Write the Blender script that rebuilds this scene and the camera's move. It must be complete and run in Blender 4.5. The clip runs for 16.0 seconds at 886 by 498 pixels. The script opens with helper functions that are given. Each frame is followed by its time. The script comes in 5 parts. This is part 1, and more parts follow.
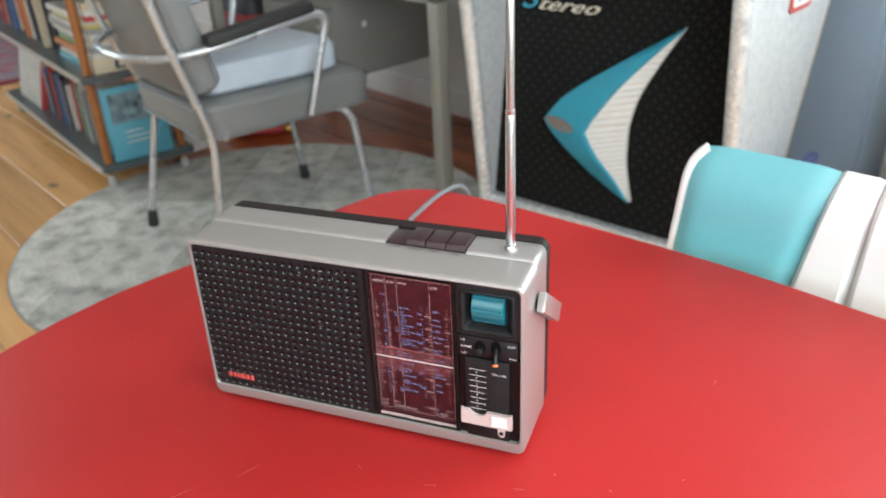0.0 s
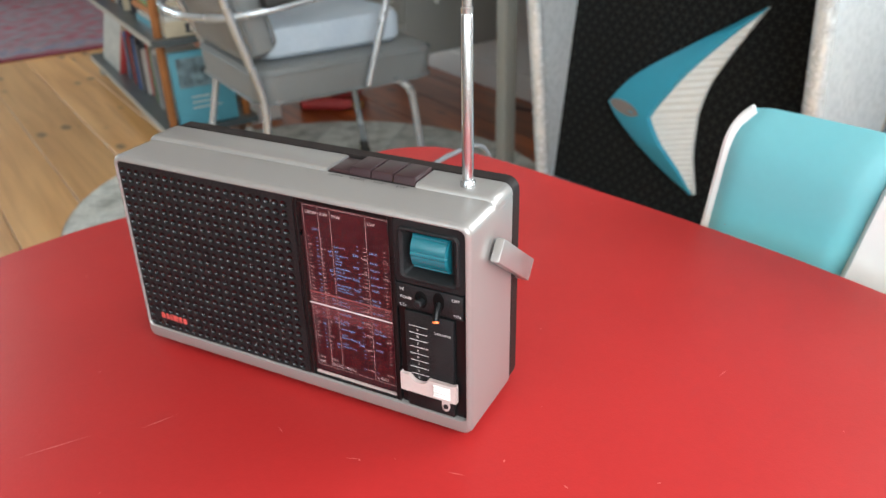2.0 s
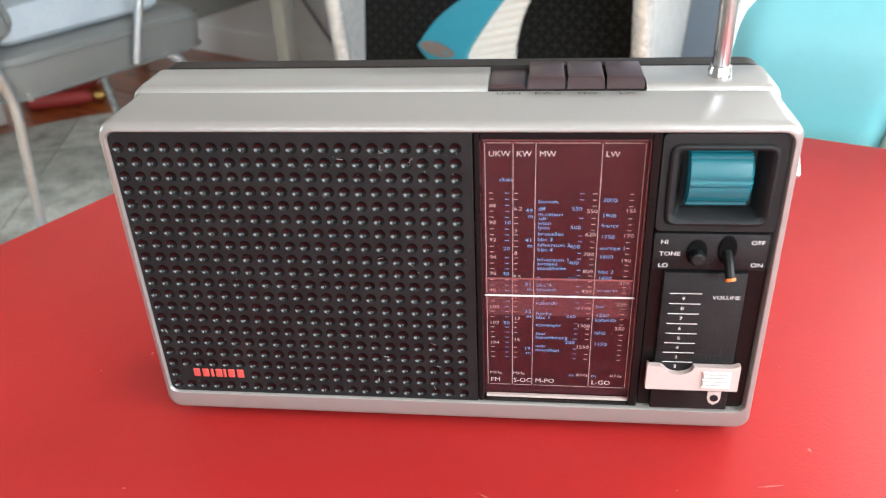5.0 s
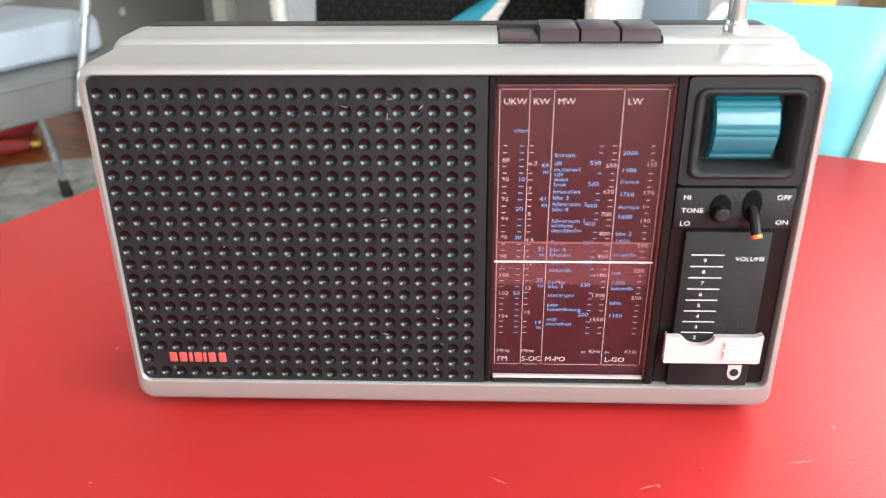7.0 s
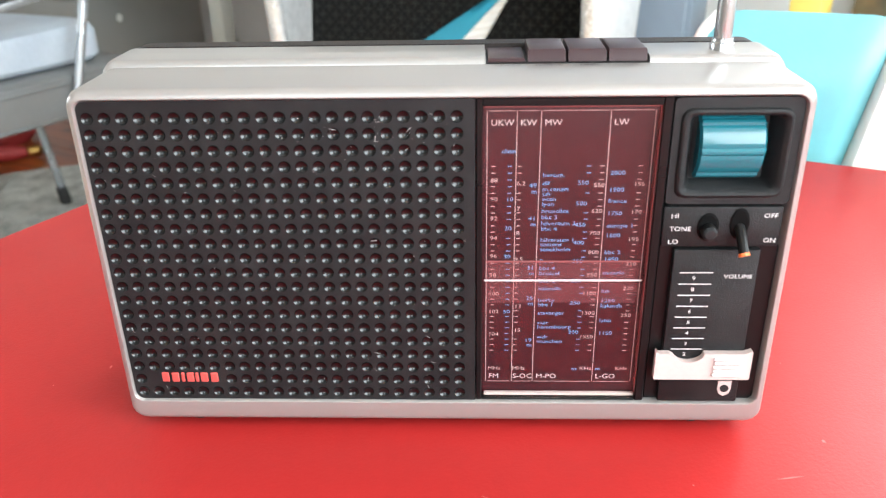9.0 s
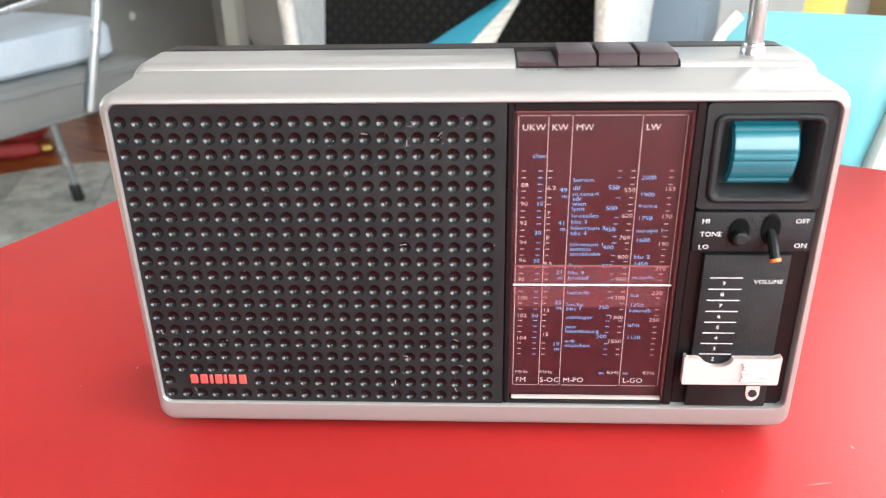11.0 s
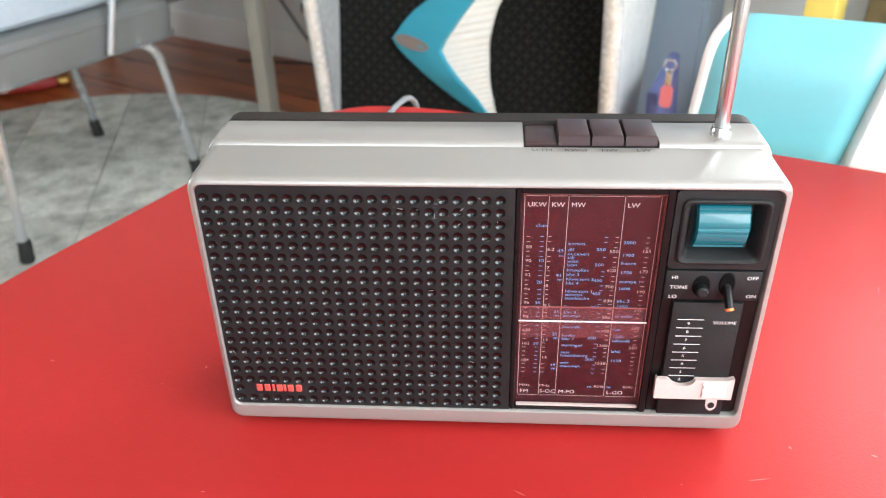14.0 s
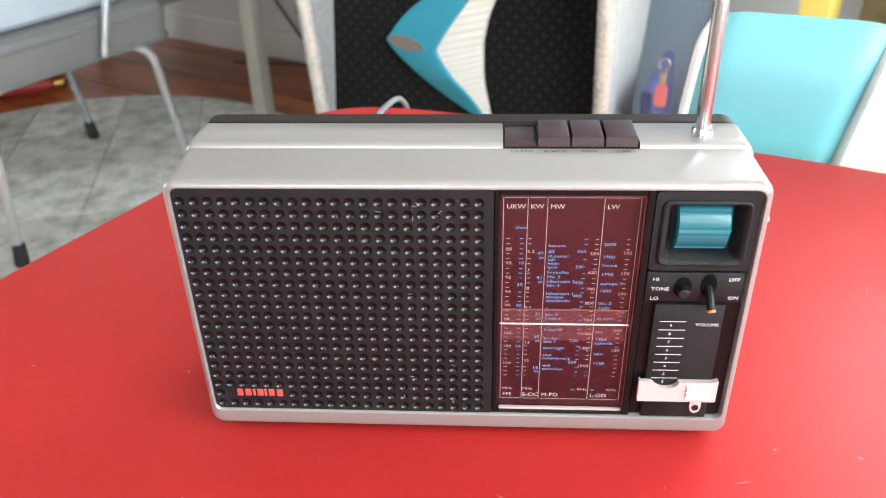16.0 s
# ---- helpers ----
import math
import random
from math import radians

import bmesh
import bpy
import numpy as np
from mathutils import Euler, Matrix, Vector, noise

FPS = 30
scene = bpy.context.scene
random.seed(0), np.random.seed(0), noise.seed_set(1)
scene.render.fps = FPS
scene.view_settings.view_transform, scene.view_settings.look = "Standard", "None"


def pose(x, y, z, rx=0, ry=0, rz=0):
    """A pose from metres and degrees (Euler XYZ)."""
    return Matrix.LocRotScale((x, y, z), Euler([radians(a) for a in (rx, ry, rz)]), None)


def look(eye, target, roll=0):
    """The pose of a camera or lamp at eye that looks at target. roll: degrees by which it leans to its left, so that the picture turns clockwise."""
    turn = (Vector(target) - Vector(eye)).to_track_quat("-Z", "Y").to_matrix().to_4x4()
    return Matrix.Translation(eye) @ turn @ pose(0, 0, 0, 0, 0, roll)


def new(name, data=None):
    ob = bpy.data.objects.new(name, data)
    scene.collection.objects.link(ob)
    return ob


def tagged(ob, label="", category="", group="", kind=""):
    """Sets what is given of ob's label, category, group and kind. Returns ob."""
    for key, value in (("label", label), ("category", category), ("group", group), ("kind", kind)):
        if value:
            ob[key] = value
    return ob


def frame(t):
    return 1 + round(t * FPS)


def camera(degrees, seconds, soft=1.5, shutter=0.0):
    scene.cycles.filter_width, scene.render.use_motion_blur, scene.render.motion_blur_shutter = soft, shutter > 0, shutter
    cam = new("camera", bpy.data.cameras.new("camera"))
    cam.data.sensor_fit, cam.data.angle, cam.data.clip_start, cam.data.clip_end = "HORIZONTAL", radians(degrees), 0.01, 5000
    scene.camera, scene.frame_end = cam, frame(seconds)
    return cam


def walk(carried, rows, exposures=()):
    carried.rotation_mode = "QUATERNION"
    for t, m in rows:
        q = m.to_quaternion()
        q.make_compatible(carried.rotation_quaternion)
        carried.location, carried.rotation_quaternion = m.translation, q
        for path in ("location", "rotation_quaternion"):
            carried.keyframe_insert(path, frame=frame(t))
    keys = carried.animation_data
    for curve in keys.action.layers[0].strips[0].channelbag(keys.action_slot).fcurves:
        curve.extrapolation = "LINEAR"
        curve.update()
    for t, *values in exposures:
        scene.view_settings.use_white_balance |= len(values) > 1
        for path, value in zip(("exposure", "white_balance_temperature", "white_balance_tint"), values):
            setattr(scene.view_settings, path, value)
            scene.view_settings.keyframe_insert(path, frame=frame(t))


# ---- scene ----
cam = camera(57.4, 16.0, soft=1.2)
cam.data.dof.use_dof, cam.data.dof.focus_distance, cam.data.dof.aperture_fstop = True, 0.37, 15
PATH = [
    (0, (0.012, -0.023, 1.109), (-0.636, 1.633, 0.192), -2.6),
    (0.5, (0.031, 0.022, 1.079), (-0.681, 1.658, 0.174), -2.7),
    (1, (0.057, 0.056, 1.06), (-0.728, 1.662, 0.162), -1.7),
    (1.5, (0.062, 0.064, 1.045), (-0.755, 1.641, 0.125), -2.1),
    (2, (0.061, 0.069, 1.032), (-0.765, 1.642, 0.112), -1.3),
    (2.5, (0.066, 0.073, 1.029), (-0.776, 1.635, 0.104), -1.5),
    (3, (0.049, 0.073, 1.031), (-0.766, 1.651, 0.112), -1.5),
    (3.5, (-0.061, 0.062, 1.038), (-0.631, 1.734, 0.1), 0.2),
    (4, (-0.157, 0.085, 1.025), (-0.533, 1.772, 0.017), -1.2),
    (4.2, (-0.167, 0.119, 1.007), (-0.515, 1.792, -0.033), -2.3),
    (6.3, (-0.231, 0.144, 0.912), (-0.28, 1.946, 0.047), -0.1),
    (6.5, (-0.226, 0.141, 0.907), (-0.278, 1.948, 0.052), -0.3),
    (7, (-0.225, 0.138, 0.91), (-0.299, 1.939, 0.044), -0.6),
    (7.5, (-0.228, 0.133, 0.916), (-0.292, 1.937, 0.054), -0.7),
    (8, (-0.232, 0.13, 0.918), (-0.305, 1.937, 0.063), -0.7),
    (8.5, (-0.223, 0.133, 0.917), (-0.287, 1.94, 0.06), -0.8),
    (9, (-0.221, 0.14, 0.917), (-0.295, 1.942, 0.053), -1.1),
    (9.2, (-0.224, 0.141, 0.918), (-0.309, 1.94, 0.047), -1.1),
    (11.3, (-0.229, 0.14, 0.92), (-0.325, 1.939, 0.052), -1.2),
    (11.5, (-0.228, 0.139, 0.921), (-0.325, 1.928, 0.032), -1.3),
    (12, (-0.226, 0.128, 0.924), (-0.332, 1.908, 0.017), -1.3),
    (12.5, (-0.23, 0.108, 0.96), (-0.318, 1.832, -0.05), -0.8),
    (13, (-0.226, 0.098, 0.99), (-0.319, 1.79, -0.073), -0.9),
    (13.5, (-0.227, 0.099, 1.006), (-0.311, 1.802, -0.04), -1.0),
    (14, (-0.231, 0.104, 1.003), (-0.346, 1.804, -0.044), -1.2),
    (14.5, (-0.229, 0.105, 1.001), (-0.332, 1.801, -0.054), -1.2),
    (15, (-0.225, 0.102, 1.002), (-0.337, 1.808, -0.036), -1.5),
    (15.5, (-0.224, 0.106, 1.001), (-0.345, 1.808, -0.042), -1.5),
    (16, (-0.222, 0.108, 1.002), (-0.336, 1.809, -0.045), -1.5),
]
EXPOSURES = [(0, -0.25), (1.0, -0.34), (3.0, -0.34), (4.2, -0.20), (6.3, 0.34), (9.0, 0.38), (13.0, 0.42), (14.0, 0.24), (16.0, 0.24)]
walk(cam, [(t, look(eye, target, roll)) for t, eye, target, roll in PATH], EXPOSURES)

# ---- light ----
ROOM = pose(0, 0, 0, 0, 0, -27.9)
world = bpy.data.worlds.new("world")
scene.world = world
world.use_nodes = True
wn = world.node_tree
sky = wn.nodes.new("ShaderNodeTexSky")
sky.sky_type, sky.sun_disc, sky.sun_elevation, sky.sun_rotation = "NISHITA", False, radians(38), radians(100)
wn.links.new(sky.outputs[0], wn.nodes["Background"].inputs[0])
wn.nodes["Background"].inputs[1].default_value = 0.12


def window_light(name, m, wide, high, watts, colour):
    lamp = bpy.data.lights.new(name, "AREA")
    lamp.shape, lamp.size, lamp.size_y, lamp.energy, lamp.color = "RECTANGLE", wide, high, watts, colour
    ob = new(name, lamp)
    ob.matrix_world = m
    return ob


# sky light in the window openings of the four walls
window_light("window_light", ROOM @ pose(1.37, -0.30, 1.6, 0, 90, 0), 1.5, 2.2, 118, (0.87, 0.965, 1.0))
window_light("window_light", ROOM @ pose(0.45, 2.22, 1.65, -90, 0, 0), 1.5, 1.3, 62, (0.87, 0.965, 1.0))
window_light("window_light", ROOM @ pose(-7.12, -1.3, 1.6, 0, -90, 0), 1.5, 2.2, 118, (0.82, 0.955, 1.0))
window_light("window_light", ROOM @ pose(0.5, -2.72, 1.6, 90, 0, 0), 1.4, 1.5, 30, (0.87, 0.965, 1.0))


# ---- materials ----
def material(name, base, rough=0.5, metal=0.0, vary=0.12, grain=60.0, bump=0.0, bump_scale=300.0, stain=None, stain_scale=4.0, stain_amount=0.3, coat=0.0, spec=0.5, island=0.0):
    """A surface with variation at two scales: fine grain and broad stains, and a fine relief."""
    m = bpy.data.materials.new(name)
    m.use_nodes = True
    t = m.node_tree
    n, l = t.nodes, t.links
    p = n["Principled BSDF"]
    p.inputs["Roughness"].default_value, p.inputs["Metallic"].default_value = rough, metal
    p.inputs["Coat Weight"].default_value, p.inputs["Specular IOR Level"].default_value = coat, spec
    co = n.new("ShaderNodeTexCoord")
    fine = n.new("ShaderNodeTexNoise")
    fine.inputs["Scale"].default_value, fine.inputs["Detail"].default_value = grain, 4
    l.new(co.outputs["Object"], fine.inputs["Vector"])
    ramp = n.new("ShaderNodeMapRange")
    ramp.inputs["To Min"].default_value, ramp.inputs["To Max"].default_value = 1 - vary, 1 + vary
    l.new(fine.outputs["Fac"], ramp.inputs["Value"])
    broad = n.new("ShaderNodeTexNoise")
    broad.inputs["Scale"].default_value, broad.inputs["Detail"].default_value = stain_scale, 5
    l.new(co.outputs["Object"], broad.inputs["Vector"])
    mask = n.new("ShaderNodeMapRange")
    mask.inputs["From Min"].default_value, mask.inputs["From Max"].default_value = 0.42, 0.7
    mask.inputs["To Min"].default_value, mask.inputs["To Max"].default_value = 0.0, stain_amount
    l.new(broad.outputs["Fac"], mask.inputs["Value"])
    mix = n.new("ShaderNodeMix")
    mix.data_type = "RGBA"
    mix.inputs[6].default_value = (*base, 1)
    mix.inputs[7].default_value = (*(stain or [c * 0.75 for c in base]), 1)
    l.new(mask.outputs[0], mix.inputs[0])
    mul = n.new("ShaderNodeVectorMath")
    mul.operation = "SCALE"
    l.new(mix.outputs[2], mul.inputs[0])
    l.new(ramp.outputs[0], mul.inputs["Scale"])
    out = mul.outputs[0]
    if island:
        info = n.new("ShaderNodeObjectInfo")
        r2 = n.new("ShaderNodeMapRange")
        r2.inputs["To Min"].default_value, r2.inputs["To Max"].default_value = 1 - island, 1 + island
        l.new(info.outputs["Random"], r2.inputs["Value"])
        mul2 = n.new("ShaderNodeVectorMath")
        mul2.operation = "SCALE"
        l.new(out, mul2.inputs[0])
        l.new(r2.outputs[0], mul2.inputs["Scale"])
        out = mul2.outputs[0]
    l.new(out, p.inputs["Base Color"])
    rr = n.new("ShaderNodeMapRange")
    rr.inputs["To Min"].default_value, rr.inputs["To Max"].default_value = max(0.02, rough - 0.08), min(1, rough + 0.08)
    l.new(broad.outputs["Fac"], rr.inputs["Value"])
    l.new(rr.outputs[0], p.inputs["Roughness"])
    if bump:
        tex = n.new("ShaderNodeTexNoise")
        tex.inputs["Scale"].default_value, tex.inputs["Detail"].default_value = bump_scale, 3
        l.new(co.outputs["Object"], tex.inputs["Vector"])
        bp = n.new("ShaderNodeBump")
        bp.inputs["Strength"].default_value, bp.inputs["Distance"].default_value = bump, 0.002
        l.new(tex.outputs["Fac"], bp.inputs["Height"])
        l.new(bp.outputs[0], p.inputs["Normal"])
    return m


RED = material("red_linoleum", (0.45, 0.024, 0.023), 0.44, spec=0.15, vary=0.05, grain=220, bump=0.06, bump_scale=700, stain=(0.40, 0.022, 0.021), stain_scale=7, stain_amount=0.5)
GREY_DUST = material("grey_dust", (0.30, 0.30, 0.29), 0.9)
SCUFF = material("pale_scuff", (0.62, 0.14, 0.125), 0.6)
SILVER = material("silver_paint", (0.325, 0.303, 0.288), 0.30, 0.45, coat=0.22, vary=0.03, grain=900, stain=(0.40, 0.39, 0.372), stain_scale=3, stain_amount=0.02)
BLACK = material("black_plastic", (0.0065, 0.0070, 0.0078), 0.42, spec=0.26, vary=0.25, grain=700, bump=0.35, bump_scale=2500, stain=(0.018, 0.018, 0.018), stain_scale=60, stain_amount=0.5)
DIMPLE = material("dimple_gloss", (0.003, 0.0035, 0.004), 0.20, spec=0.46, vary=0.2, grain=900)
GLOSS_BLACK = material("gloss_black", (0.006, 0.0058, 0.006), 0.30, spec=0.22, vary=0.1, stain_scale=40)
HOLE = material("dark_hole", (0.002, 0.002, 0.002), 0.8, spec=0.1)
BACK_BLACK = material("dark_brown_plastic", (0.018, 0.013, 0.012), 0.50, spec=0.14, bump=0.1, bump_scale=1500)
BUTTON = material("button_plastic", (0.036, 0.016, 0.018), 0.30, spec=0.35, vary=0.1, grain=500)
MAROON = material("maroon_dial", (0.026, 0.0055, 0.008), 0.34, vary=0.08, grain=300, stain=(0.048, 0.011, 0.014), stain_scale=18)
CURSOR_PINK = material("pink_cursor", (0.24, 0.085, 0.085), 0.25)
PRINT_PALE = material("pale_print", (0.40, 0.30, 0.29), 0.6)
PRINT_BLUE = material("blue_print", (0.125, 0.275, 0.51), 0.6)
PRINT_WHITE = material("white_print", (0.64, 0.64, 0.63), 0.5)
PRINT_BAND = material("band_print", (0.50, 0.43, 0.42), 0.6)
PRINT_DARK = material("dark_print", (0.05, 0.05, 0.05), 0.6)
TEAL_KNOB = material("teal_knob", (0.008, 0.125, 0.160), 0.22, vary=0.05, coat=0.3)
ORANGE = material("orange_tip", (0.80, 0.17, 0.03), 0.5)
PINK_WHITE = material("aged_slider", (0.50, 0.40, 0.375), 0.4, vary=0.06, grain=500)
RED_LOGO = material("red_logo", (0.48, 0.065, 0.055), 0.5)
CHROME = material("chrome", (0.55, 0.55, 0.56), 0.20, 1.0, vary=0.02, stain_amount=0.1)
TUBE = material("satin_chrome", (0.55, 0.585, 0.62), 0.27, 0.7, vary=0.05, stain_amount=0.2)
CABLE = material("grey_cable", (0.16, 0.17, 0.18), 0.5)
GREY_VINYL = material("grey_vinyl", (0.17, 0.175, 0.175), 0.46, vary=0.08, grain=150, bump=0.2, bump_scale=500, stain=(0.13, 0.135, 0.135), stain_scale=6)
FOAM = material("pale_blue_foam", (0.44, 0.50, 0.56), 0.9, vary=0.10, grain=120, bump=0.4, bump_scale=260, stain=(0.36, 0.42, 0.50), stain_scale=9, stain_amount=0.6)
RUBBER = material("black_rubber", (0.02, 0.02, 0.02), 0.7)
TEAL_VINYL = material("teal_vinyl", (0.155, 0.44, 0.48), 0.36, vary=0.04, grain=90, bump=0.08, bump_scale=500, stain=(0.115, 0.41, 0.46), stain_scale=5, stain_amount=0.6)
WHITE_VINYL = material("white_vinyl", (0.78, 0.77, 0.75), 0.34, vary=0.03, bump=0.08, bump_scale=500)
FOIL = material("silver_sparkle_vinyl", (0.62, 0.645, 0.665), 0.34, 0.3, vary=0.16, grain=320, bump=0.9, bump_scale=190, stain=(0.44, 0.47, 0.49), stain_scale=70, stain_amount=0.6)
BEAD = material("bright_silver_bead", (0.80, 0.82, 0.83), 0.26, 0.4, vary=0.25, grain=160, bump=1.0, bump_scale=90, stain=(0.40, 0.43, 0.45), stain_scale=60, stain_amount=0.8)
CLOTH = material("black_speaker_cloth", (0.0085, 0.0085, 0.0085), 0.95, spec=0.15, vary=0.4, grain=900, bump=0.4, bump_scale=900)
CLOTH_CROSS = material("grey_weave", (0.026, 0.027, 0.025), 0.9, spec=0.2, vary=0.3, grain=500)
CHEVRON_TEAL = material("teal_lacquer", (0.028, 0.32, 0.46), 0.42, vary=0.05, coat=0.2)
CHEVRON_WHITE = material("cream_rib", (0.72, 0.72, 0.69), 0.5, vary=0.06)
BADGE = material("brown_grey_badge", (0.22, 0.18, 0.17), 0.4, vary=0.15, grain=300)
CREAM = material("cream_letters", (0.70, 0.66, 0.55), 0.4)
GREY_STEEL = material("grey_steel", (0.27, 0.265, 0.25), 0.45, vary=0.05, grain=20, stain=(0.22, 0.215, 0.20), stain_scale=3)
LEG_STEEL = material("beige_grey_steel", (0.36, 0.35, 0.31), 0.45, vary=0.05)
WALL = material("white_plaster", (0.76, 0.76, 0.75), 0.8, vary=0.03, grain=30, bump=0.1, bump_scale=90, stain=(0.70, 0.70, 0.69), stain_scale=1.5)
# plaster darkened for the unseen west and south walls, to weaken bounced light
WALL_DIM = material("dimmed_plaster", (0.36, 0.355, 0.345), 0.8, vary=0.04, grain=30, bump=0.1, bump_scale=90)
CEILING = material("ceiling_paint", (0.62, 0.62, 0.61), 0.85, vary=0.02)
BLUE_GREY = material("blue_grey_paint", (0.25, 0.32, 0.40), 0.45, vary=0.05, grain=40, stain=(0.21, 0.275, 0.35), stain_scale=3)
NAVY = material("navy_leather", (0.05, 0.06, 0.16), 0.5, vary=0.15, bump=0.2)
TAG_RED = material("red_tag", (0.60, 0.15, 0.16), 0.35)
TAN = material("tan_edge", (0.36, 0.27, 0.18), 0.6, vary=0.2)
SHELF_GREY = material("dark_grey_laminate", (0.075, 0.09, 0.095), 0.32, vary=0.1, stain_scale=5)
SHELF_EDGE = material("pale_edge", (0.42, 0.41, 0.38), 0.5, vary=0.15)
POST = material("orange_wood", (0.36, 0.13, 0.035), 0.4, vary=0.2, grain=40, stain=(0.26, 0.085, 0.025), stain_scale=14)
PAPER = material("paper_pages", (0.66, 0.63, 0.57), 0.85, vary=0.1, grain=200)


def wood(name, light, dark, knots, gloss=0.6):
    """Floor boards with long grain and knots along the board."""
    m = bpy.data.materials.new(name)
    m.use_nodes = True
    n, l = m.node_tree.nodes, m.node_tree.links
    p = n["Principled BSDF"]
    co = n.new("ShaderNodeTexCoord")
    info = n.new("ShaderNodeObjectInfo")
    add = n.new("ShaderNodeVectorMath")
    add.operation = "ADD"
    mul = n.new("ShaderNodeVectorMath")
    mul.operation = "SCALE"
    mul.inputs[0].default_value = (37.0, 11.0, 5.0)
    l.new(info.outputs["Random"], mul.inputs["Scale"])
    l.new(co.outputs["Object"], add.inputs[0])
    l.new(mul.outputs[0], add.inputs[1])
    mp = n.new("ShaderNodeMapping")
    mp.inputs["Scale"].default_value = (1.6, 26, 26)
    l.new(add.outputs[0], mp.inputs["Vector"])
    g = n.new("ShaderNodeTexNoise")
    g.inputs["Scale"].default_value, g.inputs["Detail"].default_value, g.inputs["Distortion"].default_value = 1.0, 5, 0.6
    l.new(mp.outputs[0], g.inputs["Vector"])
    ramp = n.new("ShaderNodeValToRGB")
    ramp.color_ramp.elements[0].color, ramp.color_ramp.elements[0].position = (*dark, 1), 0.32
    ramp.color_ramp.elements[1].color, ramp.color_ramp.elements[1].position = (*light, 1), 0.62
    l.new(g.outputs["Fac"], ramp.inputs[0])
    mk = n.new("ShaderNodeMapping")
    mk.inputs["Scale"].default_value = (4.2, 8.0, 8.0)
    l.new(add.outputs[0], mk.inputs["Vector"])
    v = n.new("ShaderNodeTexVoronoi")
    v.inputs["Scale"].default_value = 1.0
    l.new(mk.outputs[0], v.inputs["Vector"])
    kr = n.new("ShaderNodeMapRange")
    kr.inputs["From Min"].default_value, kr.inputs["From Max"].default_value = 0.09, 0.20
    kr.inputs["To Min"].default_value, kr.inputs["To Max"].default_value = knots, 0.0
    l.new(v.outputs["Distance"], kr.inputs["Value"])
    mix = n.new("ShaderNodeMix")
    mix.data_type = "RGBA"
    mix.inputs[7].default_value = (*[c * 0.28 for c in dark], 1)
    l.new(kr.outputs[0], mix.inputs[0])
    l.new(ramp.outputs[0], mix.inputs[6])
    r2 = n.new("ShaderNodeMapRange")
    r2.inputs["To Min"].default_value, r2.inputs["To Max"].default_value = 0.82, 1.15
    l.new(info.outputs["Random"], r2.inputs["Value"])
    sc = n.new("ShaderNodeVectorMath")
    sc.operation = "SCALE"
    l.new(mix.outputs[2], sc.inputs[0])
    l.new(r2.outputs[0], sc.inputs["Scale"])
    l.new(sc.outputs[0], p.inputs["Base Color"])
    p.inputs["Roughness"].default_value = 0.36
    p.inputs["Coat Weight"].default_value, p.inputs["Coat Roughness"].default_value = gloss, 0.32
    bp = n.new("ShaderNodeBump")
    bp.inputs["Strength"].default_value, bp.inputs["Distance"].default_value = 0.2, 0.002
    l.new(g.outputs["Fac"], bp.inputs["Height"])
    l.new(bp.outputs[0], p.inputs["Normal"])
    return m


PINE = wood("lacquered_pine", (0.85, 0.48, 0.185), (0.66, 0.33, 0.105), 1.0)
RED_WOOD = wood("red_brown_boards", (0.36, 0.090, 0.018), (0.17, 0.036, 0.008), 0.6, 0.15)


def clear_pane(name, rough=0.03):
    """A clear sheet: see-through, with the gloss of its surface alone."""
    m = bpy.data.materials.new(name)
    m.use_nodes = True
    n, l = m.node_tree.nodes, m.node_tree.links
    n.remove(n["Principled BSDF"])
    a, b, f, mix = n.new("ShaderNodeBsdfTransparent"), n.new("ShaderNodeBsdfGlossy"), n.new("ShaderNodeLayerWeight"), n.new("ShaderNodeMixShader")
    b.inputs["Roughness"].default_value = rough
    p, ma = n.new("ShaderNodeMath"), n.new("ShaderNodeMath")
    p.operation, ma.operation = "POWER", "MULTIPLY_ADD"
    p.inputs[1].default_value, ma.inputs[1].default_value, ma.inputs[2].default_value = 4.0, 0.6, 0.02
    l.new(f.outputs["Facing"], p.inputs[0])
    l.new(p.outputs[0], ma.inputs[0])
    l.new(ma.outputs[0], mix.inputs[0])
    l.new(a.outputs[0], mix.inputs[1])
    l.new(b.outputs[0], mix.inputs[2])
    l.new(mix.outputs[0], n["Material Output"].inputs[0])
    return m


PANE = clear_pane("clear_acrylic")


def tinted_film(name, colour, cover):
    """A thin tinted sheet: mostly see-through, partly milky."""
    m = bpy.data.materials.new(name)
    m.use_nodes = True
    n, l = m.node_tree.nodes, m.node_tree.links
    p = n["Principled BSDF"]
    p.inputs["Base Color"].default_value, p.inputs["Roughness"].default_value = (*colour, 1), 0.25
    a, mix = n.new("ShaderNodeBsdfTransparent"), n.new("ShaderNodeMixShader")
    mix.inputs[0].default_value = cover
    l.new(a.outputs[0], mix.inputs[1])
    l.new(p.outputs[0], mix.inputs[2])
    l.new(mix.outputs[0], n["Material Output"].inputs[0])
    return m


FILM = tinted_film("pink_film", (0.42, 0.13, 0.14), 0.09)


# ---- building blocks ----
def mesh_of(name, bm, mat, smooth=None):
    me = bpy.data.meshes.new(name)
    bmesh.ops.recalc_face_normals(bm, faces=bm.faces[:])
    if smooth:
        for f in bm.faces:
            f.smooth = True
        lim = radians(smooth)
        for e in bm.edges:
            if len(e.link_faces) == 2 and e.calc_face_angle(0) > lim:
                e.smooth = False
    bm.to_mesh(me)
    bm.free()
    for m in (mat if isinstance(mat, (list, tuple)) else [mat]):
        me.materials.append(m)
    return me


